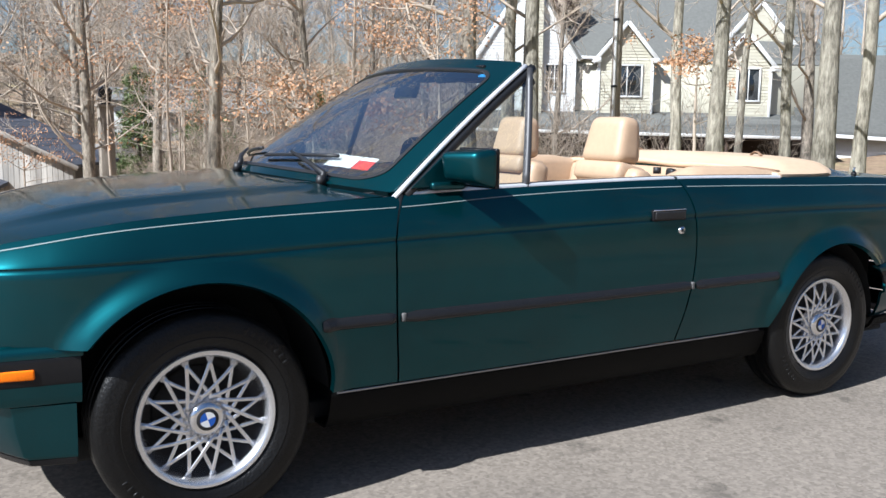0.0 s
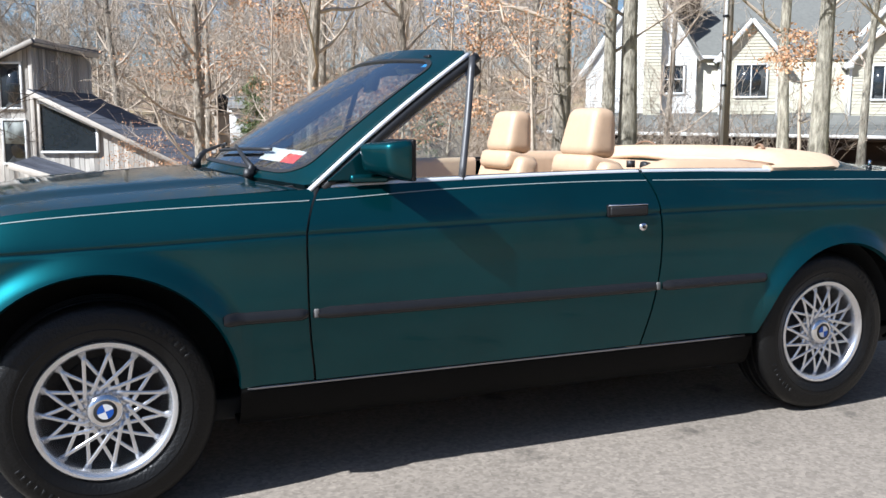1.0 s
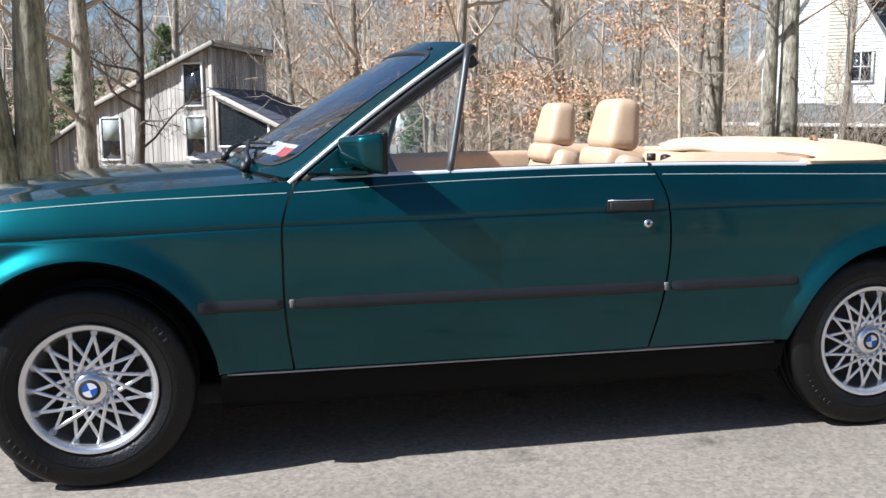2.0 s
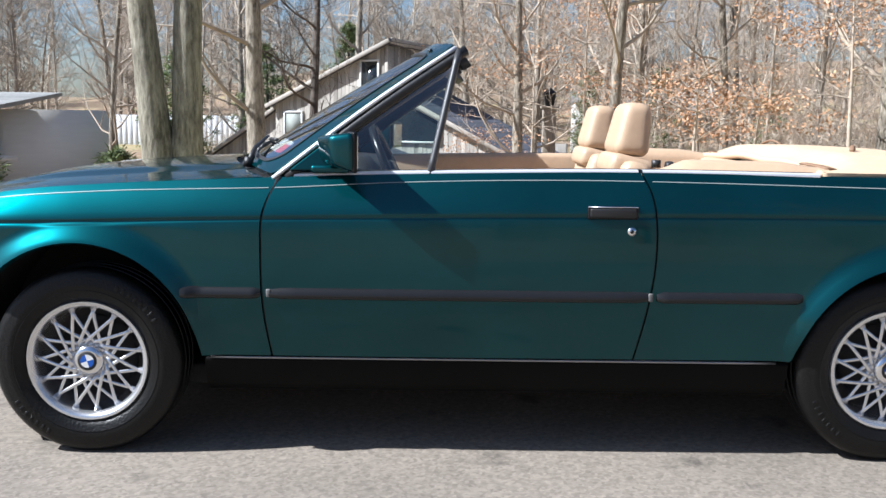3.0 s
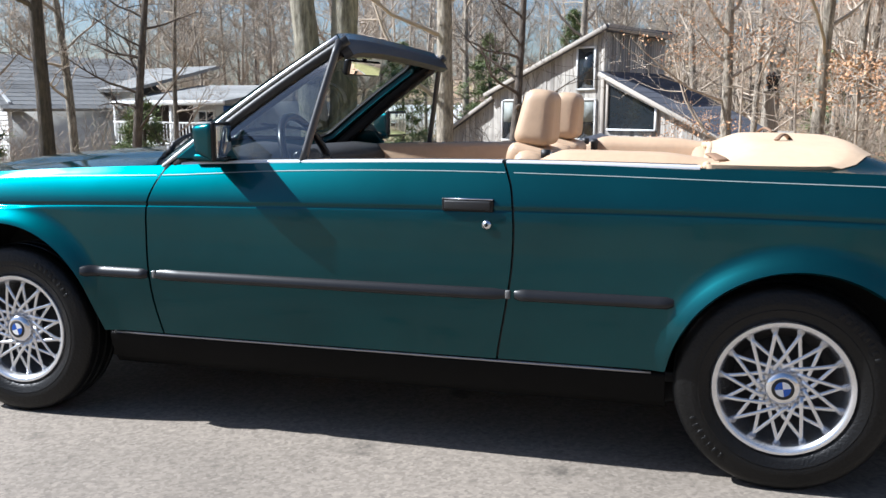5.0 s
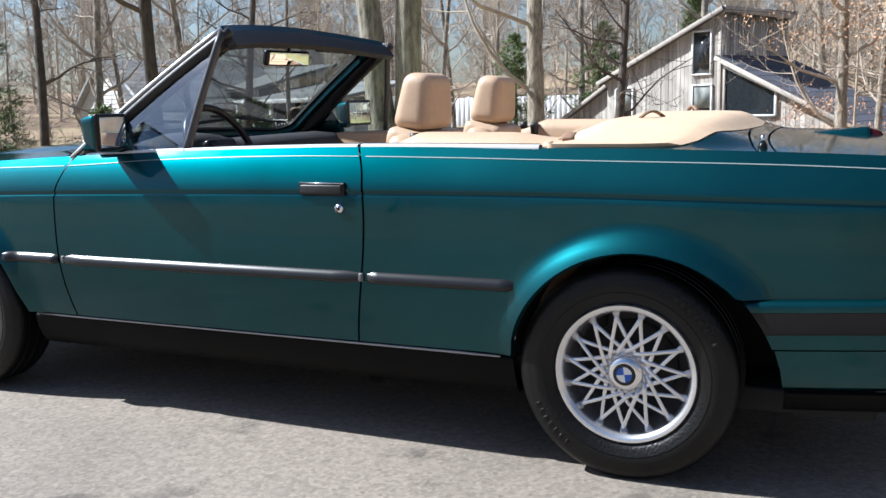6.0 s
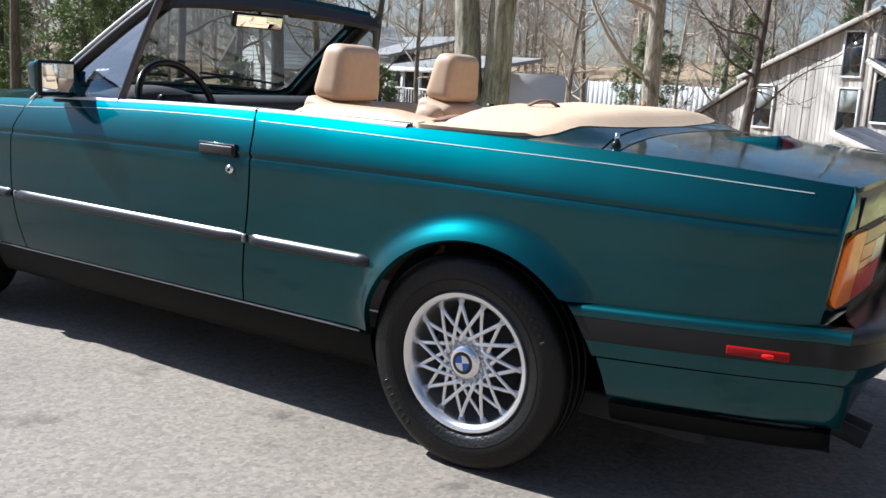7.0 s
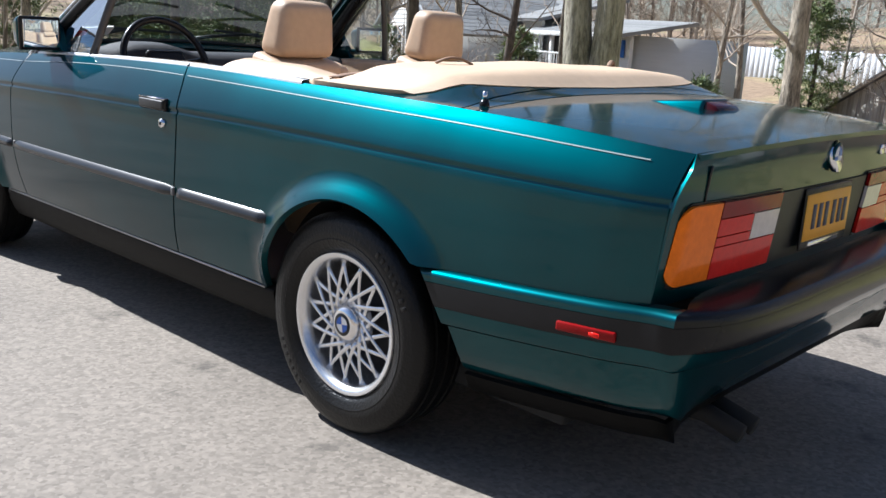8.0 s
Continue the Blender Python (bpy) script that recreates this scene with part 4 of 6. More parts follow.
    for s in (-1, 1):
        part("cover_strap", tube([Vector(cover(s * u, v)) + Vector((0, 0, 0.004)) for u, v in zip(lin(0.72, 0.93, 8), lin(0.02, 0.10, 8))], 0.022, 6, flat=0.2), SEAM, cov, "dark edging strap")
        part("cover_loop", tube([Vector(cover(s * 0.62, 0.42 + 0.10 * t)) + Vector((0, s * -0.10 * t, 0.003 + 0.016 * math.sin(math.pi * t))) for t in lin(0, 1, 9)], 0.009, 6, flat=0.45), SEAM, cov, "short strap loop")

    # the body is a little narrower than its drawing
    for me in {o.data for o in car.children_recursive}:
        me.transform(Matrix.Diagonal((1, 0.963, 1, 1)))

    # --- wheels ---
    first = build_wheel()
    first.parent = car
    first.location = (0, -0.695, 0.303)
    for x, s, turn in ((WB, -1, 0.14), (0, 1, 0.3), (WB, 1, 0.5)):
        w = copy_thing(first, Matrix.Translation((x, s * 0.695, 0.303)) @ Matrix.Rotation(math.pi if s > 0 else 0, 4, "Z") @ Matrix.Rotation(turn, 4, "Y"))
    return car


build_car()


# ---- ground: driveway, lawn, leaf litter, wooded rise all round ----
def road_edge(x):
    return 2.75 - 0.10 * x + 0.05 * math.sin(1.7 * x) + 0.03 * math.sin(4.1 * x + 1)


def ground_z(x, y):
    r = math.hypot(x, y)
    e = road_edge(min(max(x, -14), 16))
    h = -0.035 + 0.05 * smooth(e - 0.3, e + 0.5, y)
    h -= 2.05 * smooth(8.0, 25.0, y - 0.25 * min(x, 6)) if y > 0 else 0.0
    h += (10.0 - 5.0 * smooth(0, -40, -abs(min(x, 0))) * (1 if y > 0 else 0)) * smooth(28, 112, r)
    if y > 14:
        h += 0.18 * noise.noise(Vector((x * 0.2, y * 0.2, 0)))
    return h


def ground_material():
    m = material("lawn_and_leaf_litter", (0.30, 0.25, 0.16), 0.95, bump=0.8, bscale=40)
    nt = m.node_tree
    b = nt.nodes["Principled BSDF"]
    geo = nt.nodes.new("ShaderNodeNewGeometry")
    sep = nt.nodes.new("ShaderNodeSeparateXYZ")
    big, small, fine = (nt.nodes.new("ShaderNodeTexNoise") for _ in range(3))
    for n, sc in ((big, 0.35), (small, 3.0), (fine, 45.0)):
        n.inputs["Scale"].default_value, n.inputs["Detail"].default_value = sc, 6
        nt.links.new(geo.outputs["Position"], n.inputs["Vector"])
    nt.links.new(geo.outputs["Position"], sep.inputs[0])
    zone = nt.nodes.new("ShaderNodeMapRange")          # lawn by the drive, litter under the trees
    zone.inputs[1].default_value, zone.inputs[2].default_value = 8.0, 14.0
    # unseen ground behind the camera: litter sooner, added to dim the doors' reflections
    behind, away = nt.nodes.new("ShaderNodeMath"), nt.nodes.new("ShaderNodeMath")
    behind.operation, away.operation = "MULTIPLY", "MAXIMUM"
    behind.inputs[1].default_value = -2.2
    nt.links.new(sep.outputs["Y"], behind.inputs[0])
    nt.links.new(behind.outputs[0], away.inputs[1])
    nt.links.new(sep.outputs["Y"], away.inputs[0])
    nt.links.new(away.outputs[0], zone.inputs[0])
    mixz = nt.nodes.new("ShaderNodeMath")
    mixz.operation = "ADD"
    off = nt.nodes.new("ShaderNodeMapRange")
    off.inputs[1].default_value, off.inputs[2].default_value, off.inputs[3].default_value, off.inputs[4].default_value = 0.35, 0.65, -0.45, 0.45
    nt.links.new(big.outputs["Fac"], off.inputs[0])
    nt.links.new(zone.outputs[0], mixz.inputs[0])
    nt.links.new(off.outputs[0], mixz.inputs[1])
    lawn, litter = nt.nodes.new("ShaderNodeValToRGB"), nt.nodes.new("ShaderNodeValToRGB")
    for r, a, c in ((lawn, (0.17, 0.17, 0.055, 1), (0.42, 0.37, 0.17, 1)), (litter, (0.13, 0.085, 0.05, 1), (0.34, 0.24, 0.15, 1))):
        r.color_ramp.elements[0].color, r.color_ramp.elements[1].color = a, c
        r.color_ramp.elements[0].position, r.color_ramp.elements[1].position = 0.32, 0.68
    mixn = nt.nodes.new("ShaderNodeMix")
    mixn.inputs[0].default_value = 0.5
    nt.links.new(small.outputs["Fac"], mixn.inputs[2])
    nt.links.new(fine.outputs["Fac"], mixn.inputs[3])
    for r in (lawn, litter):
        nt.links.new(mixn.outputs[0], r.inputs[0])
    mix = nt.nodes.new("ShaderNodeMix")
    mix.data_type = "RGBA"
    nt.links.new(mixz.outputs[0], mix.inputs[0])
    nt.links.new(lawn.outputs[0], mix.inputs[6])
    nt.links.new(litter.outputs[0], mix.inputs[7])
    nt.links.new(mix.outputs[2], b.inputs["Base Color"])
    return m


def asphalt_material():
    """Bleached asphalt: pale stones in a grey binder, darker patches and stains."""
    m = material("asphalt", (0.26, 0.245, 0.225), 0.88)
    nt = m.node_tree
    b = nt.nodes["Principled BSDF"]
    geo = nt.nodes.new("ShaderNodeNewGeometry")
    n1, n2, n4 = (nt.nodes.new("ShaderNodeTexNoise") for _ in range(3))
    vor = nt.nodes.new("ShaderNodeTexVoronoi")
    vor.inputs["Scale"].default_value = 85
    for n, sc, d in ((n1, 0.8, 6), (n2, 34, 8), (n4, 3.2, 5)):
        n.inputs["Scale"].default_value, n.inputs["Detail"].default_value = sc, d
        nt.links.new(geo.outputs["Position"], n.inputs["Vector"])
    nt.links.new(geo.outputs["Position"], vor.inputs["Vector"])
    stone = nt.nodes.new("ShaderNodeValToRGB")
    stone.color_ramp.elements[0].color, stone.color_ramp.elements[1].color = (0.084, 0.070, 0.056, 1), (0.300, 0.257, 0.210, 1)
    mixa = nt.nodes.new("ShaderNodeMix")
    mixa.inputs[0].default_value = 0.50
    nt.links.new(vor.outputs["Color"], mixa.inputs[2])
    nt.links.new(n2.outputs["Fac"], mixa.inputs[3])
    nt.links.new(mixa.outputs[0], stone.inputs[0])
    stain = nt.nodes.new("ShaderNodeMapRange")
    stain.inputs[1].default_value, stain.inputs[2].default_value, stain.inputs[3].default_value, stain.inputs[4].default_value = 0.30, 0.55, 0.72, 1.06
    nt.links.new(n1.outputs["Fac"], stain.inputs[0])
    spot = nt.nodes.new("ShaderNodeMapRange")
    spot.inputs[1].default_value, spot.inputs[2].default_value, spot.inputs[3].default_value, spot.inputs[4].default_value = 0.31, 0.38, 0.58, 1.0
    nt.links.new(n4.outputs["Fac"], spot.inputs[0])
    mul = nt.nodes.new("ShaderNodeMath")
    mul.operation = "MULTIPLY"
    nt.links.new(stain.outputs[0], mul.inputs[0])
    nt.links.new(spot.outputs[0], mul.inputs[1])
    mc = nt.nodes.new("ShaderNodeMix")
    mc.data_type, mc.blend_type = "RGBA", "MULTIPLY"
    mc.inputs[0].default_value = 1.0
    nt.links.new(stone.outputs[0], mc.inputs[6])
    nt.links.new(mul.outputs[0], mc.inputs[7])
    nt.links.new(mc.outputs[2], b.inputs["Base Color"])
    bp = nt.nodes.new("ShaderNodeBump")
    bp.inputs["Strength"].default_value, bp.inputs["Distance"].default_value = 0.6, 0.006
    nt.links.new(mixa.outputs[0], bp.inputs["Height"])
    nt.links.new(bp.outputs[0], b.inputs["Normal"])
    return m


def build_ground():
    def axis(n, far):
        return [math.copysign(abs(t) ** 2.4, t) * far for t in lin(-1, 1, n)]
    xs, ys = axis(121, 420.0), axis(121, 420.0)
    g = new("ground", grid(lambda x, y: (x, y, ground_z(x, y)), xs, ys, (0, 0, 1), name="ground"))
    g.data.materials.append(ground_material())
    tagged(g, "dry lawn and brown leaf litter under bare trees", "ground", kind="structure")
    xr = lin(-45, 45, 181)
    verts = [(x, -6.2 - 0.1 * math.sin(x), 0.0) for x in xr] + [(x, road_edge(min(max(x, -14), 16)), 0.0) for x in xr]
    n = len(xr)
    verts += [(a, b, -0.12) for a, b, _ in verts]
    faces = [(i, i + 1, n + i + 1, n + i) for i in range(n - 1)]
    faces += [(n + i, n + i + 1, 3 * n + i + 1, 3 * n + i) for i in range(n - 1)] + [(i + 1, i, 2 * n + i, 2 * n + i + 1) for i in range(n - 1)]
    road = new("road", mesh("road", verts, faces, False))
    road.data.materials.append(asphalt_material())
    tagged(road, "bleached grey asphalt driveway with dark stains", "road", kind="structure")


build_ground()


# ---- houses ----
def island_material(name, low, high, rough, stretch, scale=3.0, bump=0.3, each=False):
    """Boards or shingles that differ piece by piece, with grain along them."""
    m = material(name, low, rough, bump=bump, bscale=30, stretch=stretch)
    nt = m.node_tree
    b = nt.nodes["Principled BSDF"]
    geo, ramp, nz = nt.nodes.new("ShaderNodeNewGeometry"), nt.nodes.new("ShaderNodeValToRGB"), nt.nodes.new("ShaderNodeTexNoise")
    co, mp, mx = nt.nodes.new("ShaderNodeTexCoord"), nt.nodes.new("ShaderNodeMapping"), nt.nodes.new("ShaderNodeMix")
    mp.inputs["Scale"].default_value = stretch
    nz.inputs["Scale"].default_value, nz.inputs["Detail"].default_value = scale, 6
    nt.links.new(co.outputs["Object"], mp.inputs[0])
    nt.links.new(mp.outputs[0], nz.inputs["Vector"])
    mx.inputs[0].default_value = 0.55
    info = nt.nodes.new("ShaderNodeObjectInfo")
    nt.links.new(info.outputs["Random"] if each else geo.outputs["Random Per Island"], mx.inputs[2])
    nt.links.new(nz.outputs["Fac"], mx.inputs[3])
    ramp.color_ramp.elements[0].color, ramp.color_ramp.elements[1].color = (*low, 1), (*high, 1)
    ramp.color_ramp.elements[0].position, ramp.color_ramp.elements[1].position = 0.2, 0.8
    nt.links.new(mx.outputs[0], ramp.inputs[0])
    nt.links.new(ramp.outputs[0], b.inputs["Base Color"])
    return m


CEDAR = island_material("weathered_cedar_boards", (0.24, 0.22, 0.195), (0.58, 0.54, 0.48), 0.85, (4, 4, 0.4), each=True)
BEIGE = island_material("beige_lap_siding", (0.46, 0.43, 0.33), (0.58, 0.55, 0.44), 0.7, (0.3, 0.3, 3), each=True)
WHITESIDE = island_material("white_lap_siding", (0.58, 0.58, 0.56), (0.70, 0.70, 0.68), 0.7, (0.3, 0.3, 3), each=True)
ROOFGREY = island_material("grey_shingles", (0.065, 0.065, 0.058), (0.145, 0.145, 0.132), 0.9, (2, 2, 2), bump=0.6, each=True)
ROOFBLUE = island_material("slate_blue_shingles", (0.045, 0.05, 0.065), (0.095, 0.10, 0.125), 0.8, (2, 2, 2), bump=0.5, each=True)
TRIM = material("white_painted_trim", (0.72, 0.72, 0.70), 0.5, vary=0.06, scale=4)
GREYTRIM = material("grey_wood_trim", (0.42, 0.38, 0.33), 0.8, vary=0.2, scale=6)
PANE = material("dark_window_pane", (0.02, 0.025, 0.03), 0.06, vary=0.3, scale=1.0, spec=0.8)
CURTAIN = material("pale_blind", (0.27, 0.29, 0.27), 0.8, vary=0.25, scale=3)
# dark brown for porch parts and flue; also painted shade in the ranch porch
PORCHDARK = material("dark_porch_brown", (0.055, 0.035, 0.025), 0.8, vary=0.3, scale=4)
DECKRED = material("red_brown_deck_wood", (0.26, 0.09, 0.05), 0.8, vary=0.25, scale=5)
BLUECLOTH = material("blue_fabric", (0.03, 0.12, 0.42), 0.8, vary=0.15, scale=6)
FENCEWHITE = material("white_fence_board", (0.72, 0.74, 0.76), 0.6, vary=0.1, scale=3)


def outline_wall(top, u0, u1, v, z0, step, mat, name, parent, vertical=True, label=""):
    """A wall in the plane depth v, from u0 to u1, up to top(u), clad with boards that stand (vertical) or lap over one another."""
    us = lin(u0, u1, 61)
    n = len(us)
    core = [(u, v + 0.03, z0) for u in us] + [(u, v + 0.03, top(u)) for u in us] + [(u, v + 0.15, z0) for u in us] + [(u, v + 0.15, top(u)) for u in us]
    faces = [(i, i + 1, n + i + 1, n + i) for i in range(n - 1)] + [(2 * n + i + 1, 2 * n + i, 3 * n + i, 3 * n + i + 1) for i in range(n - 1)]
    faces += [(n + i, n + i + 1, 3 * n + i + 1, 3 * n + i) for i in range(n - 1)] + [(0, n, 3 * n, 2 * n), (n - 1, 3 * n - 1, 4 * n - 1, 2 * n - 1)]
    wall = part(name, mesh(name, core, faces, False), mat, parent, label)
    rng = random.Random(int(abs(u0 * 10) + abs(u1 * 100)))

    def slab(q, back):
        vs = list(q) + [(a, back, c) for a, _, c in q]
        part("board", mesh("board", vs, [(0, 1, 2, 3), (5, 4, 7, 6), (0, 4, 5, 1), (1, 5, 6, 2), (2, 6, 7, 3), (3, 7, 4, 0)], False), mat, wall)
    if vertical:
        u = u0
        while u < u1 - 0.01:
            e = min(u + step, u1)
            d = v + rng.uniform(-0.012, 0.012)
            slab([(u + 0.006, d, z0), (e - 0.006, d, z0), (e - 0.006, d, top(e - 0.006)), (u + 0.006, d, top(u + 0.006))], v + 0.035)
            u = e
    else:
        zmax = max(top(u) for u in us)
        z = z0
        while z < zmax:
            low = [u for u in us if top(u) > z + 0.01]
            high = [u for u in us if top(u) > z + step]
            if low and high:
                slab([(low[0], v - 0.022, z), (low[-1], v - 0.022, z), (high[-1], v + 0.004, z + step), (high[0], v + 0.004, z + step)], v + 0.035)
            z += step
    return wall


def window(u0, u1, z0, z1, v, parent, bars=(1, 0), frame_w=0.09, trim=None, blind=False, name="window"):
    trim = trim or TRIM
    w = part(name, block((u0, v - 0.02, z0), (u1, v + 0.02, z1)), PANE, parent, "dark glass window with a white frame")
    for a, b, c, d in ((u0 - frame_w, u1 + frame_w, z1, z1 + frame_w), (u0 - frame_w, u1 + frame_w, z0 - frame_w, z0), (u0 - frame_w, u0, z0, z1), (u1, u1 + frame_w, z0, z1)):
        part("window_frame", block((a, v - 0.06, c), (b, v + 0.02, d), 0.008, 1), trim, w)
    for k in range(bars[0]):
        u = u0 + (u1 - u0) * (k + 1) / (bars[0] + 1)
        part("mullion", block((u - 0.025, v - 0.045, z0), (u + 0.025, v + 0.0, z1), 0.006, 1), trim, w)
    for k in range(bars[1]):
        z = z0 + (z1 - z0) * (k + 1) / (bars[1] + 1)
        part("glazing_bar", block((u0, v - 0.040, z - 0.022), (u1, v + 0.0, z + 0.022), 0.006, 1), trim, w)
    if blind:
        part("blind", block((u0 + 0.02, v - 0.026, z0 + (z1 - z0) * 0.45), (u1 - 0.02, v - 0.021, z1 - 0.02)), CURTAIN, w, "half-drawn pale blind")
    return w


def roof(p00, p10, p11, p01, mat, parent, name="roof", rows=14, thick=0.12, label=""):
    """A shingled slope: eave from p00 to p10, ridge from p01 to p11; courses lap over one another."""
    a, b, c, d = (Vector(p) for p in (p00, p10, p11, p01))
    nor = (b - a).cross(d - a).normalized()
    if nor.z < 0:
        nor = -nor
    corners = [p - nor * thick for p in (a, b, c, d)] + [a, b, c, d]
    ob = part(name, mesh(name, corners, [(0, 3, 2, 1), (0, 1, 5, 4), (1, 2, 6, 5), (2, 3, 7, 6), (3, 0, 4, 7), (4, 5, 6, 7)], False), mat, parent, label)
    for k in range(rows):
        t0, t1 = k / rows, (k + 1.04) / rows
        n = max(2, int((b - a).length / 0.45))
        verts = []
        for j in range(n + 1):
            s = j / n
            lo, hi = a.lerp(b, s), d.lerp(c, s)
            drop = 0.012 * ((j * 7 + k * 5) % 3) * (hi - lo).normalized()
            verts += [lo.lerp(hi, t0) + nor * 0.014 - drop, lo.lerp(hi, min(t1, 1)) + nor * 0.006, lo.lerp(hi, t0) + nor * 0.003 - drop]
        faces = []
        for j in range(n):
            p, q = 3 * j, 3 * j + 3
            faces += [(p, q, q + 1, p + 1), (p + 2, q + 2, q, p)]
        part("shingle_course", mesh("course", verts, faces, False), mat, ob)
    return ob


def beam(p, q, w, h, mat, parent, name="fascia", label=""):
    """A squared board from p to q."""
    p, q = Vector(p), Vector(q)
    bm = block((-w / 2, -h / 2, 0), (w / 2, h / 2, (q - p).length), min(w, h) * 0.1, 1)
    bmesh.ops.transform(bm, matrix=Matrix.Translation(p) @ (q - p).to_track_quat("Z", "Y").to_matrix().to_4x4(), verts=bm.verts)
    return part(name, bm, mat, parent, label)


def house_at(name, label, at, turn):
    h = placed(name, label, "house", at)
    h.rotation_euler = (0, 0, radians(-turn))
    return h


def build_cedar_house():
    h = house_at("cedar_house", "weathered grey cedar house with steep slate-blue shed roofs", (-1.0, 30.0, 0), 27)
    B = -2.4
    main = lambda u: 3.80 + 0.425 * u
    lean = lambda u: 1.62 + 0.56 * (u + 4.9)
    wing = lambda u: 2.30 - 0.475 * u
    outline_wall(main, -5.0, 0.0, 0.0, B, 0.17, CEDAR, "wall", h, label="vertical grey cedar boards")
    outline_wall(lean, -10.0, -5.0, 0.35, B, 0.17, CEDAR, "wall", h)
    outline_wall(wing, 0.0, 5.4, 0.02, B, 0.17, CEDAR, "wall", h)
    # side of the tower, over the wing's roof
    side = part("side_wall", block((-0.12, 0.02, B), (-0.02, 4.4, 3.6)), CEDAR, h, "grey cedar side wall")
    for k in range(26):
        a = 4.4 * k / 26
        part("board", block((-0.02, a + 0.005, B), (0.0 + 0.008 * (k % 3), a + 0.165, 3.76 - 0.03 * a)), CEDAR, side)
    part("back_wall", block((-7.4, 4.4, B), (5.4, 4.6, 0.2)), CEDAR, h)
    roof((-5.25, -0.25, main(-5.25) + 0.02), (-5.25, 4.6, main(-5.25) + 0.02), (0.25, 4.6, main(0.25) + 0.02), (0.25, -0.25, main(0.25) + 0.02), ROOFBLUE, h, label="slate-blue shingled shed roof")
    roof((-10.2, 0.1, lean(-10.2) + 0.02), (-10.2, 4.6, lean(-10.2) + 0.02), (-4.9, 4.6, lean(-4.9) + 0.02), (-4.9, 0.1, lean(-4.9) + 0.02), ROOFBLUE, h)
    roof((5.6, -0.25, wing(5.6) + 0.02), (5.6, 4.3, wing(5.6) + 0.02), (0.0, 4.3, wing(0) + 0.02), (0.0, -0.25, wing(0) + 0.02), ROOFBLUE, h)
    beam((-5.3, -0.28, main(-5.3) - 0.06), (0.28, -0.28, main(0.28) - 0.06), 0.05, 0.15, GREYTRIM, h, label="pale grey rake board")
    beam((-10.25, 0.08, lean(-10.25) - 0.06), (-4.95, 0.08, lean(-4.95) - 0.06), 0.05, 0.14, GREYTRIM, h)
    beam((0.0, -0.28, wing(0) - 0.07), (5.65, -0.28, wing(5.65) - 0.07), 0.05, 0.15, GREYTRIM, h)
    beam((0.02, 0.0, B), (0.02, 0.0, 3.78), 0.14, 0.06, GREYTRIM, h, "corner_board")
    beam((0.26, -0.1, 3.86), (0.26, 4.5, 3.74), 0.06, 0.22, GREYTRIM, h)
    window(-1.02, -0.33, 1.72, 3.14, -0.02, h, (0, 0), 0.07)
    window(-1.0, -0.28, -0.1, 1.28, -0.02, h, (0, 0), 0.07, blind=True)
    window(-4.5, -3.75, -0.2, 1.26, -0.02, h, (0, 0), 0.07, blind=True)
    # wide window whose head follows the roof
    w = part("window", mesh("pane", [(0.30, -0.03, 0.28), (2.18, -0.03, 0.28), (2.18, -0.03, 1.02), (0.30, -0.03, 1.85)], [(0, 1, 2, 3)], False), PANE, h, "wide dark window under the roof slope")
    for p, q in (((0.26, -0.05, 0.25), (2.22, -0.05, 0.25)), ((2.22, -0.05, 0.25), (2.22, -0.05, 1.04)), ((2.22, -0.05, 1.04), (0.26, -0.05, 1.91)), ((0.26, -0.05, 1.91), (0.26, -0.05, 0.25))):
        beam(p, q, 0.09, 0.07, TRIM if p[2] < 0.3 or p[0] > 2 else GREYTRIM, w, "window_frame")
    # low shed roof below the wide window
    roof((3.4, -1.6, -1.1), (0.0, -1.6, -0.1), (0.0, 0.0, 0.12), (3.4, 0.0, -0.9), ROOFBLUE, h, rows=6)
    beam((0.0, -1.65, -0.12), (3.6, -1.65, -1.15), 0.05, 0.2, GREYTRIM, h)


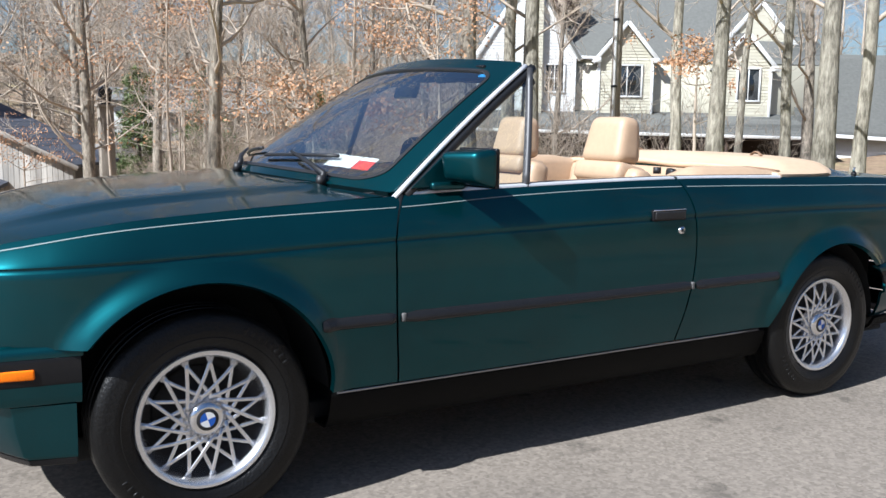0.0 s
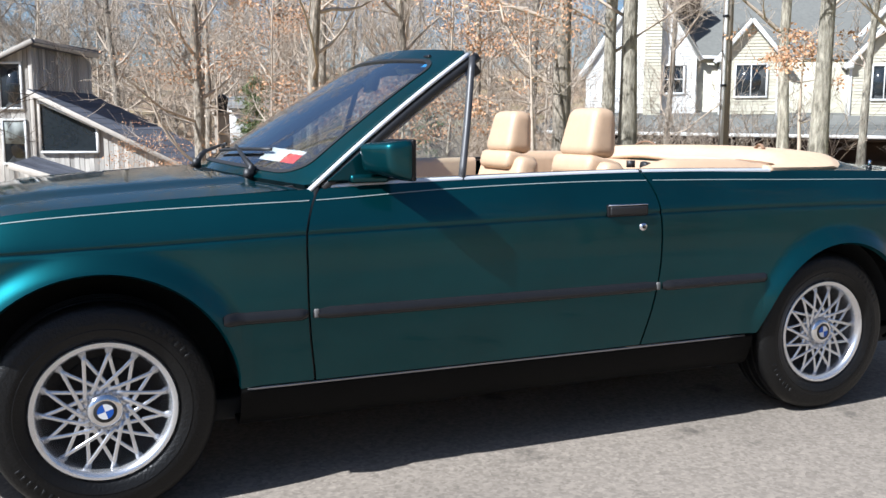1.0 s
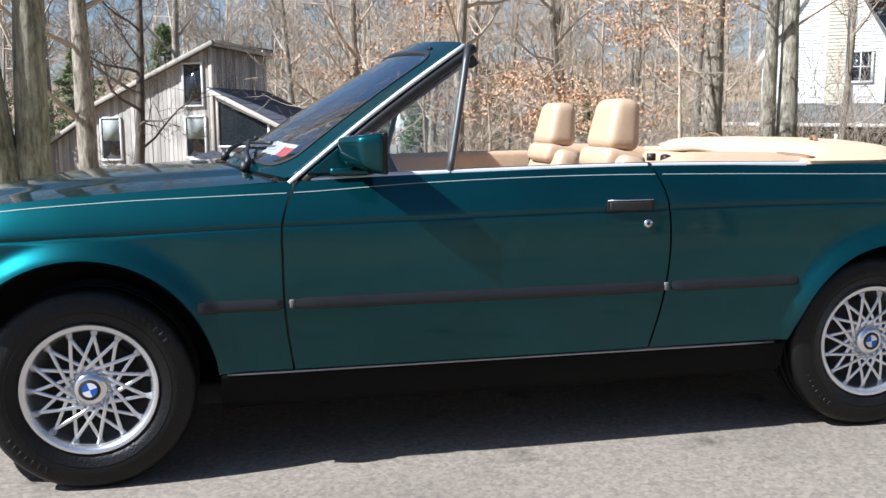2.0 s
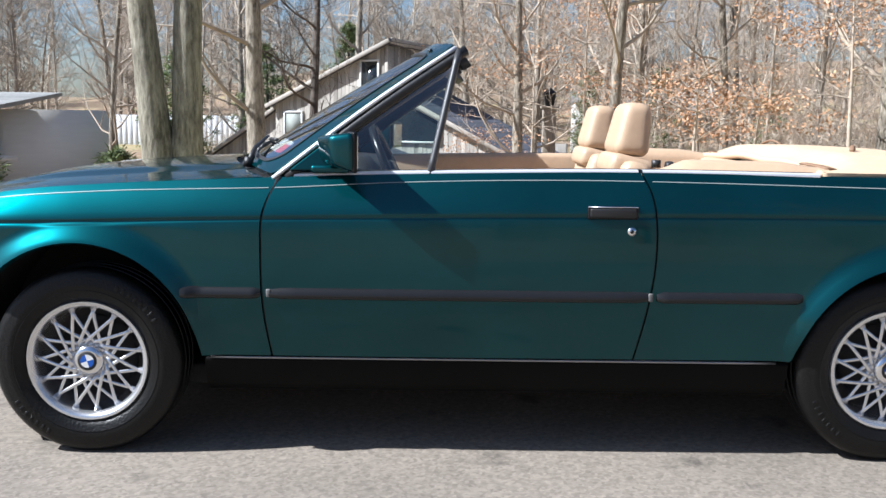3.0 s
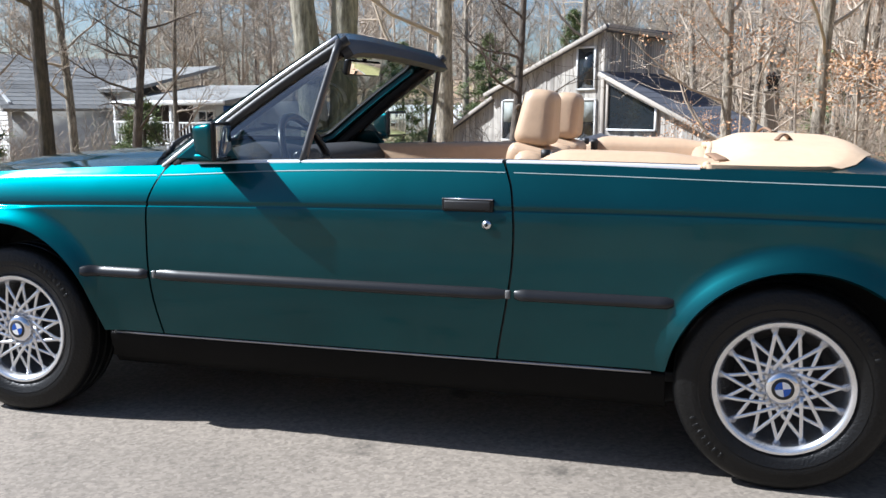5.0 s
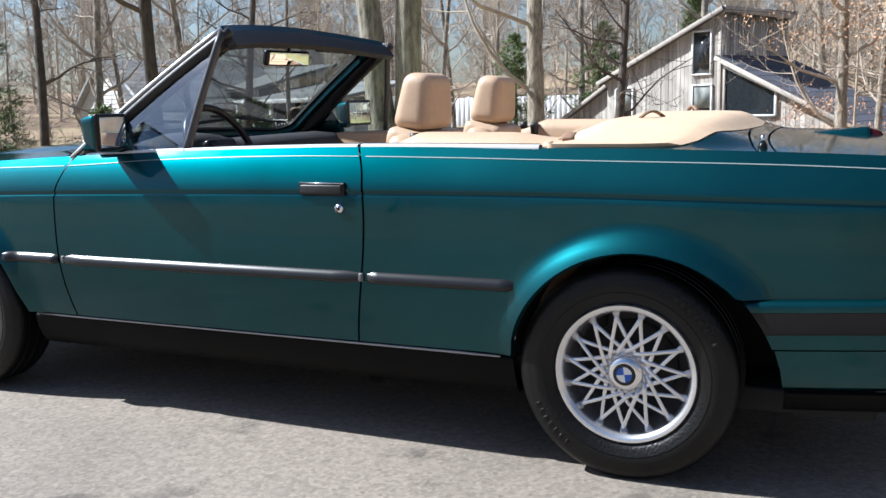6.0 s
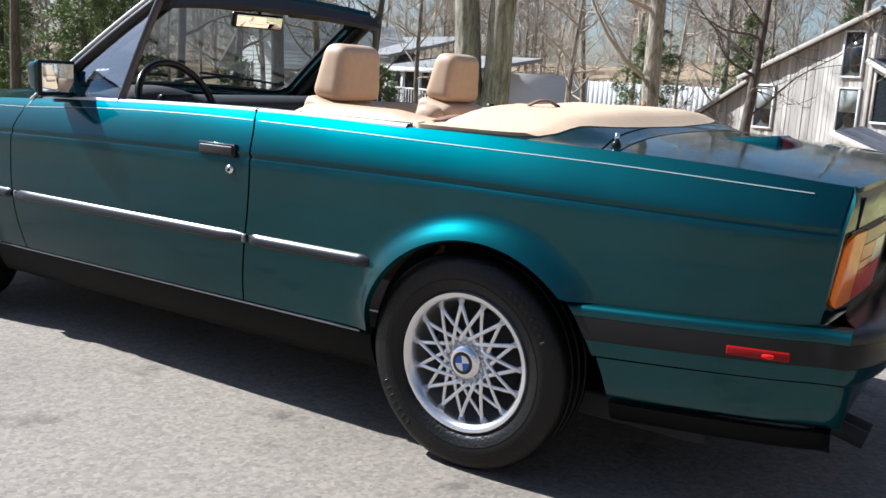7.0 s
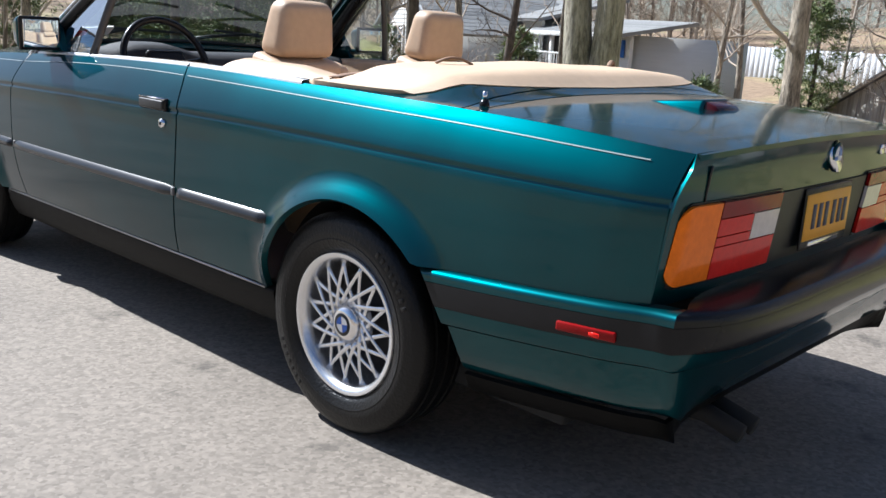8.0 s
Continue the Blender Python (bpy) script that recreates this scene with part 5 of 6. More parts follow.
def build_white_house():
    h = house_at("white_house", "large white and beige gabled house with grey shingle roofs", (29.7, 35.0, 0), 30)
    B = -2.4
    gable = lambda u: min(4.05 + 1.55 * (u + 5.5), 4.75 - 1.52 * u, 9.3)
    outline_wall(gable, -5.5, 0.0, 0.0, B, 0.16, WHITESIDE, "gable_wall", h, False, "white lap-sided gable wall")
    outline_wall(lambda u: 9.6, -2.62, -1.78, -0.35, B, 0.16, BEIGE, "chimney", h, False, "beige sided chimney breast")
    part("chimney_side", block((-2.62, -0.34, B), (-1.78, 0.0, 9.6)), BEIGE, h)
    window(-1.56, -0.64, 2.82, 4.15, -0.03, h, (1, 1), 0.10)
    beam((-0.06, -0.04, B), (-0.06, -0.04, 4.6), 0.14, 0.05, TRIM, h, "corner_board")
    beam((-1.9, -0.1, 7.70), (0.25, -0.1, 4.42), 0.06, 0.26, TRIM, h, "rake_board")
    beam((-5.8, -0.1, 3.65), (-3.2, -0.1, 7.65), 0.06, 0.26, TRIM, h, "rake_board")
    # long roof behind, running to the far end
    roof((-0.2, 0.2, 4.55), (13.5, 0.6, 4.35), (13.5, 7.0, 10.0), (-2.9, 7.0, 10.0), ROOFGREY, h, rows=22, label="grey shingle main roof")
    roof((0.25, -0.2, 4.5), (0.25, 9.0, 4.5), (-2.6, 9.0, 9.2), (-2.6, -0.2, 9.2), ROOFGREY, h, rows=16)
    outline_wall(lambda u: 4.6, 0.0, 1.15, 0.5, B, 0.16, BEIGE, "wall", h, False, "beige lap siding")
    outline_wall(lambda u: 4.4, 4.2, 7.4, 0.9, B, 0.16, BEIGE, "wall", h, False)
    outline_wall(lambda u: 4.2, 10.2, 13.0, 0.9, B, 0.16, BEIGE, "wall", h, False)
    for c, half, peak, eave in ((2.60, 1.52, 6.42, 4.60), (8.82, 1.50, 5.95, 4.25)):
        top = lambda u: eave + (peak - eave) * (1 - abs(u - c) / half)
        outline_wall(top, c - half + 0.06, c + half - 0.06, -0.1, 1.4, 0.16, BEIGE, "dormer_wall", h, False, "beige gabled bay")
        part("bay_side", block((c - half + 0.06, -0.08, 1.4), (c - half + 0.10, 0.9, eave)), WHITESIDE, h)
        part("bay_side", block((c + half - 0.10, -0.08, 1.4), (c + half - 0.06, 0.9, eave)), WHITESIDE, h)
        for s in (-1, 1):
            roof((c + s * (half + 0.22), -0.35, eave - 0.25), (c + s * (half + 0.22), 4.5, eave - 0.25), (c, 4.5, peak + 0.02), (c, -0.35, peak + 0.02), ROOFGREY, h, rows=8)
            beam((c + s * (half + 0.24), -0.38, eave - 0.32), (c, -0.38, peak - 0.05), 0.05, 0.20, TRIM, h, "rake_board", "white rake board")
            part("eave_return", block((c + s * half - 0.18, -0.42, eave - 0.30), (c + s * half + 0.18, 0.0, eave - 0.05), 0.02, 1), TRIM, h)
            beam((c + s * (half - 0.12), -0.14, 1.4), (c + s * (half - 0.12), -0.14, eave - 0.2), 0.13, 0.05, TRIM, h, "corner_board")
    window(1.95, 3.40, 2.62, 4.15, -0.13, h, (1, 0), 0.09)
    window(8.50, 9.58, 2.46, 4.05, -0.13, h, (1, 0), 0.09)
    w = window(5.25, 6.15, 2.72, 3.65, 0.86, h, (0, 0), 0.09)
    arc = [(5.70 + 0.45 * math.cos(a), 0.85, 3.65 + 0.32 * math.sin(a)) for a in lin(0, math.pi, 13)]
    part("arched_head", mesh("arch", arc, [tuple(range(13))[::-1]], False), PANE, w)
    part("arched_frame", tube([(5.70 + 0.50 * math.cos(a), 0.84, 3.65 + 0.36 * math.sin(a)) for a in lin(0, math.pi, 13)], 0.05, 6), TRIM, w)
    beam((4.2, 0.7, 4.35), (7.3, 0.7, 4.25), 0.08, 0.2, TRIM, h, "gutter")
    beam((0.0, -0.05, 4.58), (1.1, -0.05, 4.55), 0.12, 0.16, TRIM, h, "gutter")
    part("flue", block((-1.2, 1.8, 7.0), (0.4, 3.0, 8.2)), PORCHDARK, h, "dark brick flue")
    # porch round the front
    roof((-8.3, -3.0, 0.95), (12.5, -3.0, 0.62), (12.5, 0.4, 1.75), (-6.4, 0.4, 1.95), ROOFGREY, h, "porch_roof", 8, label="grey shingle porch roof")
    beam((-8.35, -3.05, 0.86), (12.5, -3.05, 0.53), 0.10, 0.16, TRIM, h, "porch_gutter", "white porch gutter")
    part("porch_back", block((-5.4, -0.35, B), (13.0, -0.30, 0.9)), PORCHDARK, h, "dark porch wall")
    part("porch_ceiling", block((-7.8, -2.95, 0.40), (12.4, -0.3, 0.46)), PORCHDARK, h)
    for u in (-8.0, -5.2, -2.25, 0.9, 4.0, 7.2, 10.2, 12.3):
        beam((u, -2.85, B), (u, -2.85, 0.55), 0.14, 0.14, TRIM if u < -2 else PORCHDARK, h, "porch_post")
    part("deck_floor", block((-10.5, -3.0, -1.15), (-5.4, 0.2, -1.0)), DECKRED, h)
    for k in range(30):
        beam((-10.4 + k * 0.17, -3.0, -1.0), (-10.4 + k * 0.17, -3.0, -0.15), 0.05, 0.05, DECKRED, h, "baluster")
    beam((-10.5, -3.0, -0.12), (-5.4, -3.0, -0.12), 0.10, 0.06, DECKRED, h, "handrail", "red-brown deck rail")
    # wing with the big low roof
    roof((11.4, -1.6, 0.85), (24.0, -1.6, 0.2), (24.0, 5.0, 5.2), (12.4, 5.0, 5.3), ROOFGREY, h, "wing_roof", 16)
    part("wing_wall", block((12.0, -1.0, B), (24.0, -0.9, 0.7)), WHITESIDE, h, "white garage wall")
    beam((11.4, -1.66, 0.76), (24.0, -1.66, 0.11), 0.10, 0.18, TRIM, h, "wing_gutter")
    for u in (13.5, 17.5):
        part("garage_door", block((u, -1.06, B), (u + 2.9, -1.0, -0.1), 0.02, 1), TRIM, h, "white garage door")
    part("gable_behind", mesh("gable_behind", [(7.2, 2.0, 4.3), (13.2, 2.0, 4.1), (10.2, 2.0, 7.7)], [(0, 1, 2)], False), BEIGE, h)
    for s in (-1, 1):
        beam((10.2 + s * 3.2, 1.9, 4.1), (10.2, 1.9, 7.8), 0.06, 0.24, TRIM, h, "rake_board")
    part("body", block((-5.3, 0.3, B), (12.9, 6.5, 4.3)), BEIGE, h)


def build_far_house():
    h = house_at("ranch_house", "low white-sided house with a pale grey roof and porch", (-19.2, 28.5, 0.70), 19.5)
    B = -3.4
    outline_wall(lambda u: 1.0, -7.0, 0.0, 0.0, B, 0.18, WHITESIDE, "wall", h, False, "white lap siding")
    part("body", block((-6.9, 0.6, B), (5.6, 6.0, 0.55)), WHITESIDE, h)
    roof((-7.4, -0.5, 0.95), (0.5, -0.5, 1.02), (0.5, 4.0, 2.05), (-7.4, 4.0, 2.0), ROOFPALE, h, label="pale grey shingle roof")
    roof((0.2, -1.2, 0.52), (6.6, -1.2, 0.54), (6.0, 3.0, 1.15), (0.4, 3.0, 1.2), ROOFPALE, h)
    beam((0.2, -1.25, 0.46), (6.6, -1.25, 0.48), 0.08, 0.16, TRIM, h, "gutter")
    outline_wall(lambda u: 0.5, 3.6, 6.0, -0.1, B, 0.18, WHITESIDE, "wall", h, False)
    # dark sheet before the white body, its colour standing in for porch shade
    part("porch_shade", block((0.3, 0.5, -0.9), (3.6, 0.55, 0.6)), PORCHDARK, h, "dark sheet painted in as the porch's shade")
    for u in (0.3, 1.4, 2.5, 3.6):
        beam((u, -1.1, B), (u, -1.1, 0.5), 0.13, 0.13, TRIM, h, "porch_post")
    part("porch_floor", block((0.0, -1.3, -1.15), (6.4, 0.4, -1.0)), TRIM, h)
    beam((0.2, -1.15, -0.25), (6.3, -1.15, -0.25), 0.06, 0.07, TRIM, h, "porch_rail")
    for k in range(34):
        beam((0.3 + 0.18 * k, -1.15, -1.0), (0.3 + 0.18 * k, -1.15, -0.25), 0.035, 0.035, TRIM, h, "baluster")
    window(4.0, 4.8, -0.6, 0.15, -0.14, h, (1, 1), 0.08)
    part("blue_banner", block((5.35, -0.20, -0.25), (5.80, -0.15, 0.37), 0.02, 1), BLUECLOTH, h, "blue cloth hanging by the porch")
    window(-5.4, -4.5, -0.8, 0.2, -0.04, h, (1, 1), 0.09)
    g = house_at("gabled_cottage", "white gabled cottage half hidden by tree trunks", (-24.6, 25.8, 0.70), 24)
    outline_wall(lambda u: 2.3 - abs(u) * 0.6, -3.0, 3.0, 0.0, B, 0.18, WHITESIDE, "wall", g, False)
    for s in (-1, 1):
        roof((s * 3.3, -0.3, 0.25), (s * 3.3, 7.0, 0.25), (0, 7.0, 2.35), (0, -0.3, 2.35), ROOFPALE, g)
    window(-0.9, 0.2, -0.9, 0.4, -0.04, g, (1, 1), 0.09)
    part("body", block((-2.9, 0.1, B), (2.9, 6.8, 0.3)), WHITESIDE, g)


ROOFPALE = island_material("pale_grey_shingles", (0.17, 0.17, 0.165), (0.28, 0.28, 0.27), 0.9, (2, 2, 2), bump=0.5, each=True)
build_cedar_house()
build_white_house()
build_far_house()


def build_fence():
    f = placed("board_fence", "long white board fence behind the trees", "fence", (0, 0, 0))
    for k in range(32):
        x = -20.0 + k * 0.30
        part("board", block((x, 48.0, -1.2), (x + 0.297, 48.04, 1.12 + 0.01 * math.sin(k)), 0.006, 1), FENCEWHITE, f)
    for k in range(5):
        part("post", block((-20.05 + k * 2.3, 48.05, -1.6), (-19.93 + k * 2.3, 48.17, 1.2), 0.01, 1), FENCEWHITE, f)
    s = placed("garden_shed", "small white shed among bare trees", "shed", (9.0, 46.0, -1.9))
    part("body", block((-0.9, -0.8, 0), (0.9, 0.8, 4.0), 0.02, 1), TRIM, s)
    roof((-1.1, -1.0, 3.95), (1.1, -1.0, 3.95), (1.1, 0.2, 4.6), (-1.1, 0.2, 4.6), ROOFPALE, s, rows=5)
    roof((-1.1, 1.0, 3.95), (1.1, 1.0, 3.95), (1.1, -0.0, 4.6), (-1.1, -0.0, 4.6), ROOFPALE, s, rows=5)
    c = placed("grey_cabin", "grey cabin with a pale roof deep in the woods", "house", (15.0, 52.0, -1.9))
    part("wall", block((-3, -2, 0), (3, 2, 3.6), 0.02, 1), CEDAR, c)
    roof((-3.3, -2.4, 3.4), (3.3, -2.4, 3.4), (3.3, 0, 5.4), (-3.3, 0, 5.4), ROOFPALE, c, rows=8)
    roof((-3.3, 2.4, 3.4), (3.3, 2.4, 3.4), (3.3, 0, 5.4), (-3.3, 0, 5.4), ROOFPALE, c, rows=8)


def build_poles():
    z = ground_z(14.5, 14.3)
    u = placed("utility_pole", "grey wooden utility pole with a white conduit", "pole", (14.5, 14.3, z))
    part("pole", tube([(0, 0, -0.4), (0.01, 0, 5), (0.03, 0, 11)], [0.125, 0.115, 0.095], 14), OLDWOOD, u)
    part("conduit", tube([(-0.115, -0.075, -0.3), (-0.105, -0.070, 5), (-0.085, -0.065, 10)], 0.038, 10), TRIM, u, "white plastic conduit")
    for k in range(5):
        part("clip", block((-0.16, -0.12, 0.8 + k * 1.6), (-0.06, 0.0, 0.86 + k * 1.6), 0.005, 1), STEEL, u)
    z = ground_z(4.4, 25.0)
    p = placed("gate_post", "weathered wooden post with a dark lantern on top", "post", (4.4, 25.0, z))
    part("post", block((-0.2, -0.2, -0.3), (0.2, 0.2, 1.45 - z), 0.02, 2), OLDWOOD, p)
    part("cap", block((-0.26, -0.26, 1.45 - z), (0.26, 0.26, 1.52 - z), 0.015, 2), OLDWOOD, p)
    part("lantern", block((-0.15, -0.15, 1.52 - z), (0.15, 0.15, 1.92 - z), 0.02, 2, shape=lambda c, q: (q.x * (1.25 if c.z > 0 else 0.8), q.y * (1.25 if c.z > 0 else 0.8), q.z)), STEEL, p, "dark lantern")
    part("lantern_top", block((-0.2, -0.2, 1.92 - z), (0.2, 0.2, 2.08 - z), 0.02, 2, shape=lambda c, q: (q.x * (0.2 if c.z > 0 else 1), q.y * (0.2 if c.z > 0 else 1), q.z)), STEEL, p)


OLDWOOD = material("weathered_grey_wood", (0.30, 0.26, 0.21), 0.9, vary=0.4, scale=6, bump=0.4, bscale=30, stretch=(6, 6, 0.6))
STEEL = material("dark_lantern_metal", (0.03, 0.03, 0.032), 0.5, 0.6, vary=0.2, scale=10)
build_fence()
build_poles()


# ---- trees ----
def bark_material(name, low, high):
    m = material(name, low, 0.92)
    nt = m.node_tree
    b = nt.nodes["Principled BSDF"]
    co, mp = nt.nodes.new("ShaderNodeTexCoord"), nt.nodes.new("ShaderNodeMapping")
    mp.inputs["Scale"].default_value = (8, 8, 1.7)
    n1, n2, ramp, mx = nt.nodes.new("ShaderNodeTexNoise"), nt.nodes.new("ShaderNodeTexNoise"), nt.nodes.new("ShaderNodeValToRGB"), nt.nodes.new("ShaderNodeMix")
    info = nt.nodes.new("ShaderNodeObjectInfo")
    n1.inputs["Scale"].default_value, n1.inputs["Detail"].default_value = 2.6, 10
    n1.inputs["Roughness"].default_value = 0.72
    n2.inputs["Scale"].default_value = 1.6
    nt.links.new(co.outputs["Object"], mp.inputs[0])
    nt.links.new(mp.outputs[0], n1.inputs["Vector"])
    nt.links.new(co.outputs["Object"], n2.inputs["Vector"])
    mx.inputs[0].default_value = 0.28
    nt.links.new(n1.outputs["Fac"], mx.inputs[2])
    nt.links.new(n2.outputs["Fac"], mx.inputs[3])
    ramp.color_ramp.elements[0].color, ramp.color_ramp.elements[1].color = (*low, 1), (*high, 1)
    ramp.color_ramp.elements[0].position, ramp.color_ramp.elements[1].position = 0.40, 0.62
    nt.links.new(mx.outputs[0], ramp.inputs[0])
    hsv = nt.nodes.new("ShaderNodeHueSaturation")
    rr = nt.nodes.new("ShaderNodeMapRange")
    rr.inputs[3].default_value, rr.inputs[4].default_value = 0.75, 1.25
    nt.links.new(info.outputs["Random"], rr.inputs[0])
    nt.links.new(rr.outputs[0], hsv.inputs["Value"])
    nt.links.new(ramp.outputs[0], hsv.inputs["Color"])
    nt.links.new(hsv.outputs[0], b.inputs["Base Color"])
    bp = nt.nodes.new("ShaderNodeBump")
    bp.inputs["Strength"].default_value, bp.inputs["Distance"].default_value = 1.0, 0.06
    nt.links.new(n1.outputs["Fac"], bp.inputs["Height"])
    nt.links.new(bp.outputs[0], b.inputs["Normal"])
    return m


BARK = bark_material("grey_brown_bark", (0.10, 0.085, 0.065), (0.50, 0.43, 0.34))
PALEBARK = bark_material("pale_grey_bark", (0.13, 0.115, 0.085), (0.54, 0.49, 0.39))
DARKBARK = bark_material("dark_bark", (0.045, 0.036, 0.03), (0.15, 0.12, 0.095))
TWIG = material("bare_twigs", (0.44, 0.36, 0.28), 0.9, vary=0.3, scale=0.8)
DEADLEAF = island_material("rust_brown_dead_leaves", (0.30, 0.15, 0.075), (0.62, 0.37, 0.21), 0.85, (1, 1, 1), bump=0.0)
NEEDLES = island_material("dark_green_needles", (0.060, 0.090, 0.032), (0.24, 0.29, 0.11), 0.8, (1, 1, 1), bump=0.0)


def limb(V, F, pts, rs, seg):
    """Adds a tapering bar along pts to the lists V and F."""
    n = len(pts)
    k0 = len(V)
    side = None
    for i, p in enumerate(pts):
        t = (pts[min(i + 1, n - 1)] - pts[max(i - 1, 0)]).normalized()
        if side is None:
            side = t.cross(Vector((0.3, 0.2, 1) if abs(t.z) < 0.9 else (1, 0.1, 0))).normalized()
        side = (side - t * side.dot(t)).normalized()
        up = t.cross(side)
        for k in range(seg):
            a = 2 * math.pi * k / seg
            V.append(p + (side * math.cos(a) + up * math.sin(a)) * rs[i])
    for i in range(n - 1):
        for k in range(seg):
            l = (k + 1) % seg
            F.append((k0 + i * seg + k, k0 + i * seg + l, k0 + (i + 1) * seg + l, k0 + (i + 1) * seg + k))


def wander(rng, p, d, length, n, bend, lift=0.0):
    pts, d = [p.copy()], d.normalized()
    for _ in range(n):
        d = (d + Vector((rng.uniform(-1, 1), rng.uniform(-1, 1), rng.uniform(-1, 1) + lift)) * bend).normalized()
        p = p + d * (length / n)
        pts.append(p.copy())
    return pts


def branch_out(rng, V, F, p, d, length, r, depth, seg=5):
    n = (2, 3, 4, 6)[depth]
    pts = wander(rng, p, d, length, n, 0.26, 0.25)
    rs = [max(r * (1 - 0.85 * i / n), 0.004) for i in range(n + 1)]
    limb(V, F, pts, rs, seg)
    if not depth:
        return
    for _ in range((0, 4, 4, 6)[depth]):
        t = rng.uniform(0.2, 1.0)
        i = min(int(t * n), n - 1)
        q = pts[i].lerp(pts[i + 1], t * n - i)
        way = (pts[i + 1] - pts[i]).normalized()
        side = Vector((rng.uniform(-1, 1), rng.uniform(-1, 1), rng.uniform(-0.5, 1))).normalized()
        branch_out(rng, V, F, q, way * 0.6 + side * 0.8, length * rng.uniform(0.35, 0.6), rs[i] * 0.55, depth - 1, 3 if depth < 3 else 4)


def tree_meshes(seed, height, r0, first, limbs, depth=3, twin=False, lean=0.03):
    """Trunk and crown meshes of a bare tree."""
    rng = random.Random(seed)
    TV, TF, CV, CF = [], [], [], []
    stems = [(Vector((0, 0, -0.4)), Vector((rng.uniform(-lean, lean), rng.uniform(-lean, lean), 1)), r0, height)]
    if twin:
        stems = [(Vector((-0.03, 0, -0.4)), Vector((-0.13, 0.02, 1)), r0, height), (Vector((0.13, 0.05, -0.4)), Vector((0.045, -0.02, 1)), r0 * 1.02, height * 0.95)]
    for p, d, r, hh in stems:
        n = 18
        pts = wander(rng, p, d, hh, n, 0.035, 0.06)
        rs = [r * (1 - 0.80 * (i / n) ** 0.9) * (1 + (0.45 if i == 0 else 0.14 if i == 1 else 0)) * (1 + rng.uniform(-0.05, 0.05)) for i in range(n + 1)]
        limb(TV, TF, pts, rs, 12)
        for k in range(limbs):
            t = first / hh + (0.98 - first / hh) * ((k + rng.random()) / limbs) ** 0.9
            i = min(int(t * n), n - 1)
            q = pts[i].lerp(pts[i + 1], t * n - i)
            a = rng.uniform(0, 2 * math.pi)
            e = rng.uniform(0.05, 0.9)
            L = hh * rng.uniform(0.16, 0.34) * (1.05 - 0.55 * t)
            branch_out(rng, CV, CF, q, Vector((math.cos(a), math.sin(a), e)), L, rs[i] * rng.uniform(0.25, 0.5), depth)
    return mesh("trunk", TV, TF), mesh("branches", CV, CF)


def build_tree(name, label, seed, at, height, r0, first, limbs, bark, twin=False, depth=3, group=""):
    t = placed(name, label, "tree", at, group)
    a, b = tree_meshes(seed, height, r0, first, limbs, depth, twin)
    part("trunk", a, bark, t)
    part("crown", b, TWIG if bark is not DARKBARK else DARKTWIG, t)
    return t


DARKTWIG = material("dark_twigs", (0.11, 0.085, 0.065), 0.9, vary=0.3, scale=0.8)
G1 = "bare trees of the wood"
oak = build_tree("oak_tree", "large bare oak with two pale furrowed trunks", 11, (-2.05, 7.0, ground_z(-2.05, 7.0)), 14, 0.185, 3.4, 14, PALEBARK, True)
oak.rotation_euler = (0, 0, 0.1)
kinds = [
    build_tree("bare_tree", "tall bare tree with pale grey bark", 21, (10.0, 11.6, ground_z(10, 11.6)), 15, 0.19, 2.6, 15, PALEBARK, group=G1),
    build_tree("bare_tree", "tall bare tree with grey-brown bark", 22, (-2.5, 14.2, ground_z(-2.5, 14.2)), 14, 0.20, 2.2, 18, BARK, group=G1),
    build_tree("bare_tree", "slender bare tree with grey-brown bark", 23, (4.3, 14.0, ground_z(4.3, 14)), 13, 0.13, 2.0, 18, BARK, group=G1),
    build_tree("bare_tree", "slender bare tree with pale grey bark", 24, (12.2, 9.8, ground_z(12.2, 9.8)), 13, 0.12, 2.8, 14, PALEBARK, group=G1),
    build_tree("bare_tree", "tall bare tree with dark bark", 25, (-10.3, 12.2, ground_z(-10.3, 12.2)), 15, 0.17, 3.5, 12, DARKBARK, group=G1),
    build_tree("bare_tree", "crooked young bare tree with many low branches", 26, (-2.5, 21.0, ground_z(-2.5, 21)), 11, 0.16, 1.6, 20, DARKBARK, group=G1),
]
rng = random.Random(5)
